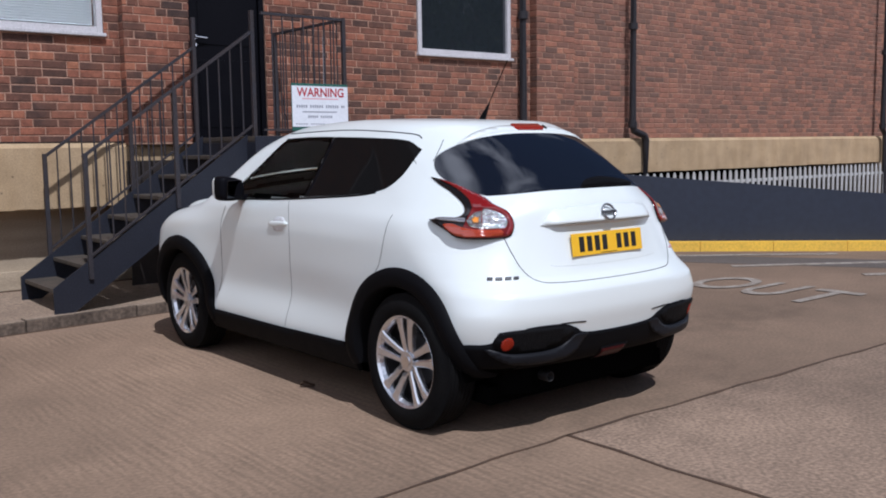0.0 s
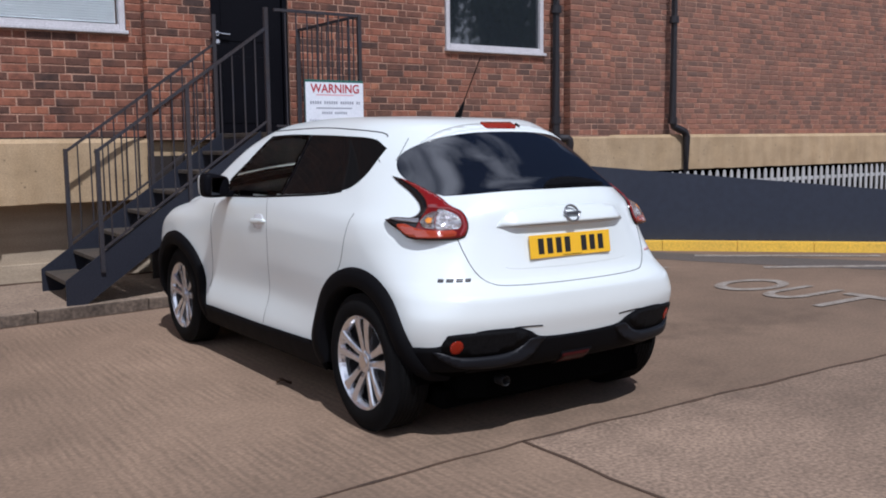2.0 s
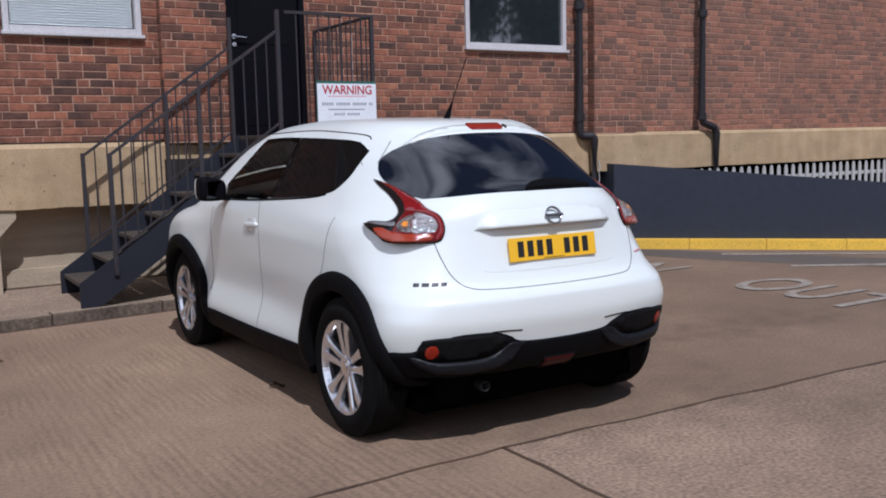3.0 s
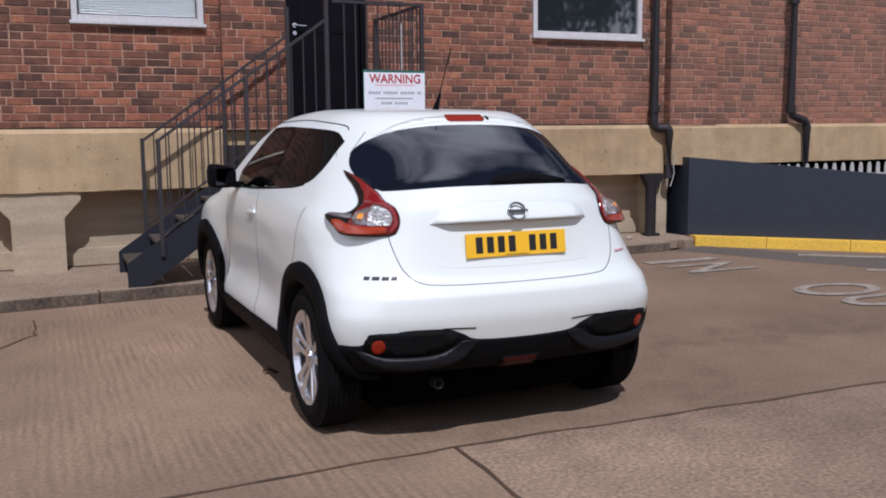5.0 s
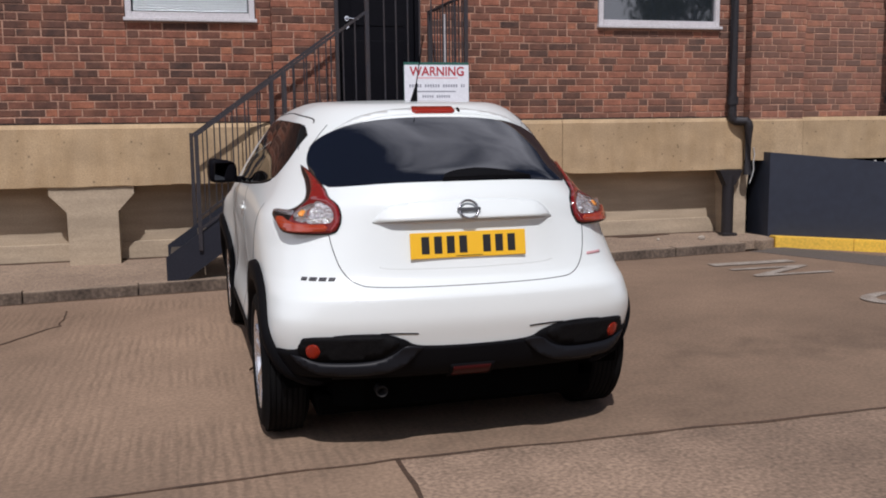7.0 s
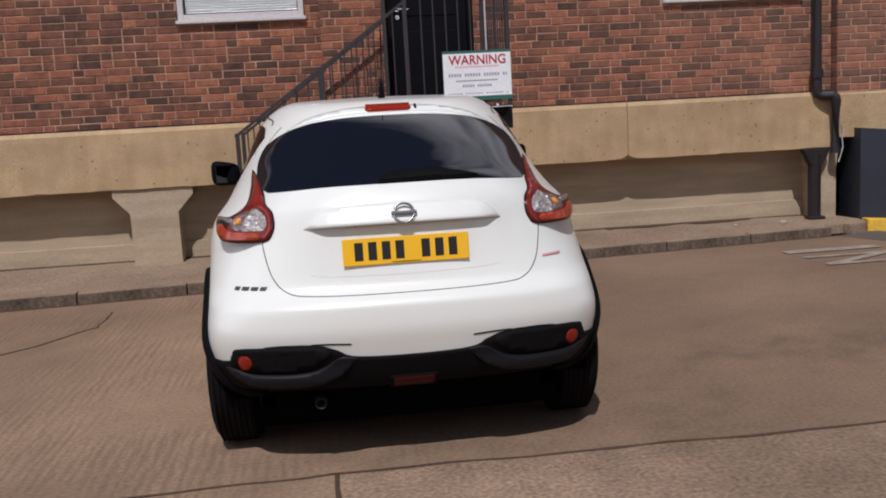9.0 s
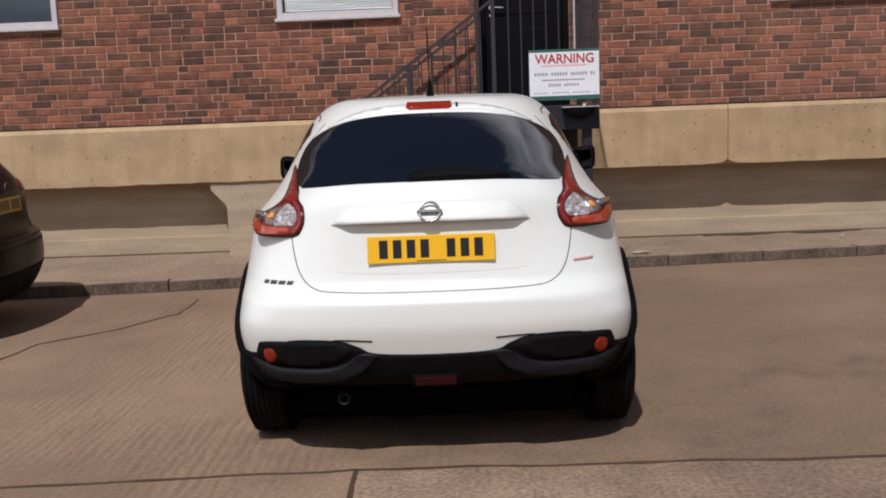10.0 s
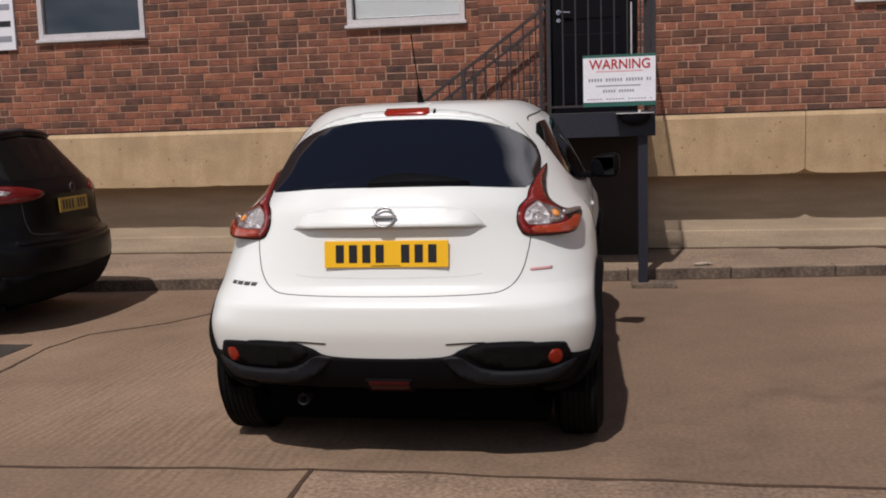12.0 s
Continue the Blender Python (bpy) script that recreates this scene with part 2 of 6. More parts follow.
def slab_material(tint, ridged=1.0, gritty=1.0):
    """Brushed concrete: broad stains, rough aggregate and broken ridges left by the broom."""
    m = material("brushed_concrete", (0.3, 0.22, 0.16), 0.88)
    n, l = m.node_tree.nodes, m.node_tree.links
    b = n["Principled BSDF"]
    co = n.new("ShaderNodeTexCoord")

    def noise_at(stretch, scale, detail, lo, hi, to_lo, to_hi):
        mp, t, r = n.new("ShaderNodeMapping"), n.new("ShaderNodeTexNoise"), n.new("ShaderNodeMapRange")
        mp.inputs["Scale"].default_value = stretch
        t.inputs["Scale"].default_value, t.inputs["Detail"].default_value = scale, detail
        for key, v in (("From Min", lo), ("From Max", hi), ("To Min", to_lo), ("To Max", to_hi)):
            r.inputs[key].default_value = v
        l.new(co.outputs["Object"], mp.inputs["Vector"])
        l.new(mp.outputs["Vector"], t.inputs["Vector"])
        l.new(t.outputs["Fac"], r.inputs["Value"])
        return t, r

    big, rb = noise_at((1, 1, 1), 0.55, 6, 0.35, 0.68, 0.78, 1.12)
    mid, rm = noise_at((1, 1, 1), 4.5, 5, 0.3, 0.7, 1 - 0.07 * gritty, 1 + 0.07 * gritty)
    streak, _ = noise_at((30, 1.5, 1), 1.0, 5, 0.3, 0.7, 0, 1)
    lean, wave, ridge, rr = n.new("ShaderNodeMapping"), n.new("ShaderNodeTexWave"), n.new("ShaderNodeMix"), n.new("ShaderNodeMapRange")
    lean.inputs["Scale"].default_value = (1, 0.22, 1)
    wave.bands_direction = "X"
    for key, v in (("Scale", 6.0), ("Distortion", 7.0), ("Detail", 4.0), ("Detail Scale", 1.6), ("Detail Roughness", 0.7)):
        wave.inputs[key].default_value = v
    l.new(co.outputs["Object"], lean.inputs["Vector"])
    l.new(lean.outputs["Vector"], wave.inputs["Vector"])
    ridge.inputs["Factor"].default_value = 0.72
    l.new(wave.outputs["Fac"], ridge.inputs["A"])
    l.new(streak.outputs["Fac"], ridge.inputs["B"])
    for key, v in (("From Min", 0.30), ("From Max", 0.60), ("To Min", 0.79), ("To Max", 1.06)):
        rr.inputs[key].default_value = v
    l.new(ridge.outputs["Result"], rr.inputs["Value"])
    grit, rg = noise_at((1, 1, 1), 46, 7, 0.32, 0.68, 1 - 0.19 * gritty, 1 + 0.19 * gritty)
    sep, bend, lane = n.new("ShaderNodeSeparateXYZ"), n.new("ShaderNodeMath"), n.new("ShaderNodeMapRange")
    l.new(co.outputs["Object"], sep.inputs[0])
    bend.operation, bend.inputs[1].default_value = "MULTIPLY_ADD", 2.6
    l.new(big.outputs["Fac"], bend.inputs[0])
    l.new(sep.outputs["X"], bend.inputs[2])
    lane.interpolation_type = "SMOOTHSTEP"
    for key, v in (("From Min", 4.0), ("From Max", 6.9), ("To Min", 1.06), ("To Max", 0.86)):
        lane.inputs[key].default_value = v
    l.new(bend.outputs[0], lane.inputs["Value"])
    worn, rw = noise_at((1, 1, 1), 1.3, 4, 0.40, 0.58, 0.0, ridged)
    fade, keep = n.new("ShaderNodeMapRange"), n.new("ShaderNodeMath")
    for key, v in (("From Min", 3.9), ("From Max", 5.6), ("To Min", 1.0), ("To Max", 0.05)):
        fade.inputs[key].default_value = v
    l.new(bend.outputs[0], fade.inputs["Value"])
    keep.operation = "MULTIPLY"
    l.new(rw.outputs[0], keep.inputs[0])
    l.new(fade.outputs[0], keep.inputs[1])
    rw = keep
    soft = n.new("ShaderNodeMixRGB")
    soft.inputs["Color1"].default_value = (0.97, 0.97, 0.97, 1)
    l.new(rw.outputs[0], soft.inputs["Fac"])
    l.new(rr.outputs[0], soft.inputs["Color2"])
    last = rb
    stains = []
    for (cx, cy), (kx, ky), hi, depth in (((6.3, 4.3), (1, 3), 2.3, 0.80), ((3.9, 3.45), (1, 1.7), 2.5, 0.84)):  # oil and tyre dirt; the spot behind the car also paints in under-car shade
        smear, away, spot, dirty = n.new("ShaderNodeMapping"), n.new("ShaderNodeVectorMath"), n.new("ShaderNodeMath"), n.new("ShaderNodeMapRange")
        smear.inputs["Location"].default_value, smear.inputs["Scale"].default_value = (-cx * kx, -cy * ky, 0), (kx, ky, 0)
        away.operation = "LENGTH"
        spot.operation, spot.inputs[1].default_value = "MULTIPLY_ADD", 2.4
        for key, v in (("From Min", 1.45), ("From Max", hi), ("To Min", depth), ("To Max", 1.0)):
            dirty.inputs[key].default_value = v
        l.new(co.outputs["Object"], smear.inputs["Vector"])
        l.new(smear.outputs["Vector"], away.inputs[0])
        l.new(mid.outputs["Fac"], spot.inputs[0])
        l.new(away.outputs["Value"], spot.inputs[2])
        l.new(spot.outputs[0], dirty.inputs["Value"])
        stains.append(dirty)
    for other_ in (rm, soft, rg, lane, *stains):
        mm = n.new("ShaderNodeMath")
        mm.operation = "MULTIPLY"
        l.new(last.outputs[0], mm.inputs[0])
        l.new(other_.outputs[0], mm.inputs[1])
        last = mm
    mul = n.new("ShaderNodeVectorMath")
    mul.operation = "SCALE"
    mul.inputs[0].default_value = tint
    l.new(last.outputs[0], mul.inputs["Scale"])
    l.new(mul.outputs["Vector"], b.inputs["Base Color"])
    add = n.new("ShaderNodeMath")
    add.operation = "MULTIPLY_ADD"
    add.inputs[1].default_value = 0.5
    l.new(grit.outputs["Fac"], add.inputs[0])
    dim = n.new("ShaderNodeMath")
    dim.operation = "MULTIPLY"
    l.new(ridge.outputs["Result"], dim.inputs[0])
    l.new(rw.outputs[0], dim.inputs[1])
    l.new(dim.outputs[0], add.inputs[2])
    bp = n.new("ShaderNodeBump")
    bp.inputs["Strength"].default_value, bp.inputs["Distance"].default_value = 0.4, 0.006
    l.new(add.outputs[0], bp.inputs["Height"])
    l.new(bp.outputs["Normal"], b.inputs["Normal"])
    return m


SLAB = slab_material((0.263, 0.179, 0.118))
PALE_SLAB = slab_material((0.290, 0.202, 0.139), 0.3, 1.9)
PATCH = weathered(material("dark_asphalt", (0.12, 0.1, 0.085), 0.9), 0.8, 0.6, (0.085, 0.072, 0.062), 0.6, 70, 0.004)
JOINT = weathered(material("joint_dirt", (0.085, 0.047, 0.027), 0.95), 4, 0.6, (0.04, 0.028, 0.02), 0.3)
ROADPAINT = weathered(material("worn_road_paint", (0.37, 0.33, 0.28), 0.85), 7.0, 0.95, (0.20, 0.16, 0.125), 0.3, 60)
YELLOW = weathered(material("yellow_paint", (0.86, 0.54, 0.06), 0.6), 2.5, 0.35, (0.55, 0.34, 0.07), 0.3, 40)
NAVY = weathered(material("navy_paint", (0.022, 0.028, 0.046), 0.6), 1.2, 0.25, (0.030, 0.037, 0.055), 0.15, 12)
STEEL = weathered(material("grey_painted_steel", (0.022, 0.024, 0.034), 0.5, 0.0, Specular_IOR_Level=0.3), 5, 0.6, (0.016, 0.018, 0.026), 0.25, 80, 0.001)
RAIL_STEEL = weathered(material("dark_rail_steel", (0.036, 0.035, 0.042), 0.55, 0.0, Specular_IOR_Level=0.3), 5, 0.6, (0.05, 0.036, 0.03), 0.25, 80, 0.001)
TREAD = weathered(material("worn_tread", (0.085, 0.066, 0.048), 0.8), 4, 0.8, (0.035, 0.03, 0.026), 0.4, 60)
PIPE = weathered(material("black_pipe", (0.013, 0.012, 0.015), 0.5), 6, 0.5, (0.024, 0.018, 0.018), 0.15, 50, 0.001)
GALV = weathered(material("galvanised_steel", (0.62, 0.62, 0.6), 0.45, 0.3), 6, 0.4, (0.42, 0.42, 0.42), 0.1)
CLADDING0 = weathered(material("cast_iron", (0.05, 0.045, 0.04), 0.6), 8, 0.6, (0.09, 0.07, 0.055), 0.3)
DAMP = weathered(material("bitumen_course", (0.016, 0.010, 0.008), 0.9), 6, 0.6, (0.045, 0.024, 0.016), 0.2)
# near-black without sheen, so hollows stay dark whatever light reaches them
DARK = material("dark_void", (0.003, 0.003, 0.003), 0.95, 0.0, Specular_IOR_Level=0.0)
UPVC = weathered(material("white_window_frame", (0.60, 0.58, 0.585), 0.4), 5, 0.35, (0.42, 0.40, 0.40), 0.05)
WINGLASS = material("window_glass", (0.02, 0.025, 0.03), 0.03, 0.0, IOR=2.2)
BLIND = material("blind_slat", (0.30, 0.335, 0.345), 0.5)
DOORPAINT = weathered(material("black_door_paint", (0.0028, 0.0028, 0.0050), 0.5, 0.0, Specular_IOR_Level=0.12), 3, 0.4, (0.005, 0.005, 0.007), 0.1)
CHROME = material("chrome", (0.75, 0.75, 0.77), 0.14, 1.0)
WHITE_SIGN = weathered(material("sign_white", (0.80, 0.82, 0.86), 0.4), 3, 0.12, (0.6, 0.6, 0.6), 0.0)
GREEN_SIGN = material("sign_green", (0.02, 0.11, 0.085), 0.5)
RED_INK = material("red_ink", (0.44, 0.02, 0.035), 0.5)
GREY_INK = material("grey_ink", (0.28, 0.29, 0.34), 0.5)
PINK_INK = material("faded_red_ink", (0.74, 0.40, 0.42), 0.5)
CARWHITE = material("white_car_paint", (0.785, 0.83, 0.805), 0.34, 0.0, Coat_Weight=0.55, Coat_Roughness=0.04)
CARBLACK = material("black_car_paint", (0.005, 0.005, 0.006), 0.3, 0.0, Specular_IOR_Level=0.12, Coat_Weight=0.03, Coat_Roughness=0.05)
CLADDING = weathered(material("black_plastic_cladding", (0.005, 0.005, 0.006), 0.6, 0.0, Specular_IOR_Level=0.05), 8, 0.3, (0.008, 0.008, 0.009), 0.15, 250, 0.0006)
GREYTRIM = material("grey_bumper_trim", (0.009, 0.0095, 0.012), 0.42, 0.0, Specular_IOR_Level=0.15)
TINT = material("tinted_glass", (0.009, 0.0085, 0.0085), 0.04, 0.0, IOR=1.16)
SCREEN = material("dark_rear_glass", (0.006, 0.007, 0.011), 0.012, 0.0, IOR=1.88)
RUBBER = weathered(material("tyre_rubber", (0.0065, 0.0065, 0.007), 0.8, 0.0, Specular_IOR_Level=0.06), 6, 0.5, (0.012, 0.0115, 0.011), 0.2, 120, 0.001)
ALLOY = material("alloy_wheel", (0.70, 0.705, 0.73), 0.2, 0.85)
ALLOY_DARK = material("brake_iron", (0.08, 0.08, 0.085), 0.5, 0.7)
LAMP_RED = material("lamp_red_lens", (0.22, 0.009, 0.007), 0.06, 0.0, Coat_Weight=1.0)
LAMP_ORANGE = material("lamp_orange_lens", (0.34, 0.040, 0.010), 0.08, 0.0, Coat_Weight=1.0)
LAMP_CLEAR = material("lamp_clear_lens", (0.74, 0.72, 0.72), 0.14, 0.7, Coat_Weight=1.0)
LAMP_AMBER = material("lamp_silver_reflector", (0.46, 0.42, 0.40), 0.14, 0.8, Coat_Weight=0.6)
BULB = material("amber_bulb", (0.75, 0.27, 0.03), 0.15, 0.0, Coat_Weight=1.0)
LAMP_GREY = material("lamp_grey_strip", (0.34, 0.33, 0.34), 0.2, 0.6, Coat_Weight=1.0)
LAMP_DARK = material("lamp_smoked_lens", (0.012, 0.010, 0.010), 0.15, 0.0, Specular_IOR_Level=0.3, Coat_Weight=0.1)
PLATE = material("yellow_plate", (0.88, 0.50, 0.016), 0.35)
# plate yellow darkened for the estate's shaded rear
SHADED_PLATE = weathered(material("shaded_yellow_plate", (0.42, 0.28, 0.04), 0.5), 9, 0.4, (0.3, 0.2, 0.05), 0.0)
DARK_LENS = material("dark_red_lamp", (0.14, 0.008, 0.007), 0.1)
INK = material("black_ink", (0.015, 0.015, 0.016), 0.4)


def faceted(m, scale, dist, strength=1.0):
    """Fine moulded ribs, as inside a lamp."""
    n, l = m.node_tree.nodes, m.node_tree.links
    v = n.new("ShaderNodeTexWave")
    v.bands_direction = "Z"
    v.inputs["Scale"].default_value, v.inputs["Distortion"].default_value = scale, 1.5
    co, bp = n.new("ShaderNodeTexCoord"), n.new("ShaderNodeBump")
    bp.inputs["Strength"].default_value, bp.inputs["Distance"].default_value = strength, dist
    l.new(co.outputs["Object"], v.inputs["Vector"])
    l.new(v.outputs["Fac"], bp.inputs["Height"])
    l.new(bp.outputs["Normal"], n["Principled BSDF"].inputs["Normal"])


def cut_glass(m, stretch, scale, dist):
    """Uneven moulded flutes behind a clear lens, in brighter and darker flashes."""
    n, l = m.node_tree.nodes, m.node_tree.links
    v, co, mp, bp = n.new("ShaderNodeTexNoise"), n.new("ShaderNodeTexCoord"), n.new("ShaderNodeMapping"), n.new("ShaderNodeBump")
    mp.inputs["Scale"].default_value = stretch
    v.inputs["Scale"].default_value, v.inputs["Detail"].default_value = scale, 3
    bp.inputs["Strength"].default_value, bp.inputs["Distance"].default_value = 1.0, dist
    l.new(co.outputs["Object"], mp.inputs["Vector"])
    l.new(mp.outputs["Vector"], v.inputs["Vector"])
    l.new(v.outputs["Fac"], bp.inputs["Height"])
    l.new(bp.outputs["Normal"], n["Principled BSDF"].inputs["Normal"])


cut_glass(LAMP_CLEAR, (1, 1, 2.2), 24, 0.05)
faceted(LAMP_RED, 20, 0.0015, 0.4)
cut_glass(LAMP_AMBER, (1, 1, 2.5), 26, 0.06)
faceted(LAMP_ORANGE, 22, 0.002, 0.5)
SEAM = material("panel_gap", (0.05, 0.05, 0.052), 0.8)


# ---- builders ----
def mesh_of(bm, mats, smooth=False):
    me = bpy.data.meshes.new("mesh")
    bmesh.ops.recalc_face_normals(bm, faces=bm.faces)
    bm.to_mesh(me)
    bm.free()
    for m in mats if isinstance(mats, (list, tuple)) else [mats]:
        me.materials.append(m)
    if smooth:
        me.shade_smooth()
    return me


def thing(name, bm, mats, label="", category="", group="", kind="", smooth=False):
    ob = new(name, mesh_of(bm, mats, smooth) if bm else None)
    return tagged(ob, label, category, group, kind)


def part(name, bm, mats, parent, label="", smooth=False):
    ob = new(name, mesh_of(bm, mats, smooth))
    ob.parent = parent
    return tagged(ob, label)


def box(bm, x0, x1, y0, y1, z0, z1, bevel=0.0):
    m = Matrix.LocRotScale(((x0 + x1) / 2, (y0 + y1) / 2, (z0 + z1) / 2), None, (x1 - x0, y1 - y0, z1 - z0))
    made = bmesh.ops.create_cube(bm, size=1, matrix=m)["verts"]
    if bevel:
        edges = list({e for v in made for e in v.link_edges})
        bmesh.ops.bevel(bm, geom=edges, offset=bevel, segments=2, affect="EDGES", profile=0.6)
    return bm


def boxed(*args, bevel=0.0):
    return box(bmesh.new(), *args, bevel=bevel)


def rod(bm, a, b, r, sides=10, square=False):
    a, b = Vector(a), Vector(b)
    d = b - a
    m = Matrix.Translation((a + b) / 2) @ d.to_track_quat("Z", "Y").to_matrix().to_4x4()
    if square:
        bmesh.ops.create_cube(bm, size=1, matrix=m @ Matrix.Diagonal((2 * r, 2 * r, d.length, 1)))
    else:
        bmesh.ops.create_cone(bm, cap_ends=True, segments=sides, radius1=r, radius2=r, depth=d.length, matrix=m)
    return bm


def tube(pts, r, sides=10, closed=False):
    """A round tube along a line of points."""
    bm, rings = bmesh.new(), []
    pts = [Vector(p) for p in pts]
    for i, p in enumerate(pts):
        d = (pts[min(i + 1, len(pts) - 1)] - pts[max(i - 1, 0)]).normalized()
        q = d.to_track_quat("Z", "Y")
        rings.append([bm.verts.new(p + q @ Vector((r * math.cos(k * math.tau / sides), r * math.sin(k * math.tau / sides), 0))) for k in range(sides)])
    for a, b in zip(rings, rings[1:]):
        for k in range(sides):
            bm.faces.new((a[k], a[(k + 1) % sides], b[(k + 1) % sides], b[k]))
    if not closed:
        bm.faces.new(rings[0][::-1])
        bm.faces.new(rings[-1])
    return bm


def prism(pts, axis, a, b):
    """A straight prism: an outline in the two other axes, from a to b along the axis."""
    bm = bmesh.new()
    order = {"x": lambda p, h: (h, p[0], p[1]), "y": lambda p, h: (p[0], h, p[1]), "z": lambda p, h: (p[0], p[1], h)}[axis]
    lo, hi = [bm.verts.new(order(p, a)) for p in pts], [bm.verts.new(order(p, b)) for p in pts]
    bm.faces.new(lo), bm.faces.new(hi[::-1])
    for i in range(len(pts)):
        j = (i + 1) % len(pts)
        bm.faces.new((lo[i], hi[i], hi[j], lo[j]))
    return bm


def words(text, size, mat, m, name, parent, label="", bold=0.0, width=1.0):
    cu = bpy.data.curves.new("text", "FONT")
    cu.body, cu.size, cu.extrude, cu.offset = text, size, 0.0006, bold
    cu.align_x = "CENTER"
    tmp = bpy.data.objects.new("tmp_text", cu)
    scene.collection.objects.link(tmp)
    me = bpy.data.meshes.new_from_object(tmp.evaluated_get(bpy.context.evaluated_depsgraph_get()))
    bpy.data.objects.remove(tmp)
    me.transform(Matrix.Diagonal((width, 1, 1, 1)))
    me.materials.clear()
    me.materials.append(mat)
    ob = new(name, me)
    ob.parent, ob.matrix_basis = parent, m
    return tagged(ob, label)


# ---- the ground ----
def wobble(a, b, step, amount, seed):
    """Points from a to b with a slightly ragged course."""
    a, b = Vector(a), Vector(b)
    n = max(int((b - a).length / step), 1)
    side = Vector((-(b - a).y, (b - a).x)).normalized()
    return [tuple(a.lerp(b, i / n) + side * amount * (noise.noise((i * 0.37, seed, 0.1)) if 0 < i < n else 0)) for i in range(n + 1)]


def flat(outline, z, thick=0.02):
    bm = bmesh.new()
    top = [bm.verts.new((x, y, z)) for x, y in outline]
    low = [bm.verts.new((x, y, z - thick)) for x, y in outline]
    bm.faces.new(top)
    for i in range(len(top)):
        j = (i + 1) % len(top)
        bm.faces.new((top[i], low[i], low[j], top[j]))
    bmesh.ops.triangulate(bm, faces=bm.faces)
    return bm


ground = bmesh.new()
bmesh.ops.create_grid(ground, x_segments=8, y_segments=8, size=900, matrix=Matrix.Translation((0, 0, -0.02)))
ground = thing("ground", ground, JOINT, "dirt-filled ground sheet under the yard's concrete", "ground", kind="structure")
KERB_A, KERB_B = (-8.0, 6.60), (8.62, 8.30)


def kerb_y(x):
    return KERB_A[1] + (x - KERB_A[0]) / (KERB_B[0] - KERB_A[0]) * (KERB_B[1] - KERB_A[1])


J = 3.08
far = wobble((-14, 2.15), (3.25, J), 0.12, 0.025, 1.0)
far2 = wobble((3.25, J), (7.0, J - 0.04), 0.12, 0.025, 2.0)
far3 = wobble((7.0, J - 0.04), (40, J), 0.5, 0.03, 3.0)
down = wobble((3.27, J), (3.2, -30), 0.15, 0.035, 4.0)
G = 0.006
slab = part("concrete_slab", flat([(x, y + G) for x, y in far + far2[1:]] + [(x, y + G) for x, y in far3[1:]] + [(40, 12), (8.62, 12), (8.62, kerb_y(8.62)), (-14, kerb_y(-14))], 0), SLAB, ground, "brushed tan concrete slab")
part("concrete_slab", flat([(x, y - G) for x, y in far][:-1] + [(3.27 - G, J - G)] + [(x - G, y) for x, y in down[1:]] + [(-14, -30)], 0), SLAB, ground)
part("concrete_slab", flat([(3.27 + G, J - G)] + [(x, y - G) for x, y in (far2 + far3)[1:]] + [(40, -30)] + [(x + G, y) for x, y in down[:0:-1]], 0), PALE_SLAB, ground)
part("asphalt_patch", flat(wobble((8.42, 8.27), (9.15, 6.6), 0.15, 0.06, 21.0) + wobble((9.15, 6.6), (10.6, 4.2), 0.2, 0.08, 22.0)[1:] + [(12.2, 2.6), (12.9, 2.9)] + wobble((11.3, 4.5), (9.75, 7.0), 0.2, 0.08, 23.0) + wobble((9.75, 7.0), (8.98, 8.42), 0.15, 0.05, 24.0)[1:], 0.004), PATCH, ground, "darker resurfaced asphalt strip")


def strip(line, half, z=0.004):
    """A ragged dark line on the ground."""
    left, right = [], []
    for i, (x, y) in enumerate(line):
        a, b = Vector(line[max(i - 1, 0)]), Vector(line[min(i + 1, len(line) - 1)])
        n = Vector((-(b - a).y, (b - a).x)).normalized()
        w = half * (1 + 0.85 * noise.noise((x * 7, y * 7, 0.5)))
        left.append((x + n.x * w, y + n.y * w))
        right.append((x - n.x * w, y - n.y * w))
    return flat(left + right[::-1], z, 0.01)


part("joint", strip(far + far2[1:] + far3[1:], 0.0088), JOINT, ground, "dark dirt-filled joint between slabs")
part("joint", strip(down, 0.0115), JOINT, ground)
turns = [(0.82, 4.0), (0.80, 4.6), (0.73, 5.2), (0.80, 5.6), (1.20, 5.98), (1.40, 6.34), (1.515, 6.50), (1.49, 7.08)]
crack = [p for n, (a, b) in enumerate(zip(turns, turns[1:])) for p in wobble(a, b, 0.07, 0.03, 7.0 + n)[: None if n == len(turns) - 2 else -1]]
part("crack", strip(crack, 0.009), JOINT, ground, "dark crack in the concrete")
drain = thing("drain_cover", boxed(0.22, 0.56, 4.9, 5.26, -0.01, 0.006, bevel=0.003), CLADDING0, "dark iron drain cover set in the concrete", "drain cover")

LEAF_BROWN = weathered(material("dry_leaf", (0.10, 0.06, 0.036), 0.8), 20, 0.5, (0.045, 0.028, 0.018), 0.0)
leaf_mesh = bmesh.new()
rows = [[leaf_mesh.verts.new((u * 0.09 - 0.045, w * 0.028 * math.sin(math.pi * min(u + 0.08, 1)), 0.010 + 0.014 * abs(w) + 0.012 * math.sin(u * 5))) for w in (-1, 0, 1)] for u in (0.0, 0.25, 0.5, 0.75, 1.0)]
for ra, rb in zip(rows, rows[1:]):
    for k in (0, 1):
        leaf_mesh.faces.new((ra[k], ra[k + 1], rb[k + 1], rb[k]))
bmesh.ops.solidify(leaf_mesh, geom=leaf_mesh.faces[:], thickness=0.002)
fallen = thing("fallen_leaf", leaf_mesh, LEAF_BROWN, "curled dry brown leaf lying on the concrete", "leaf")
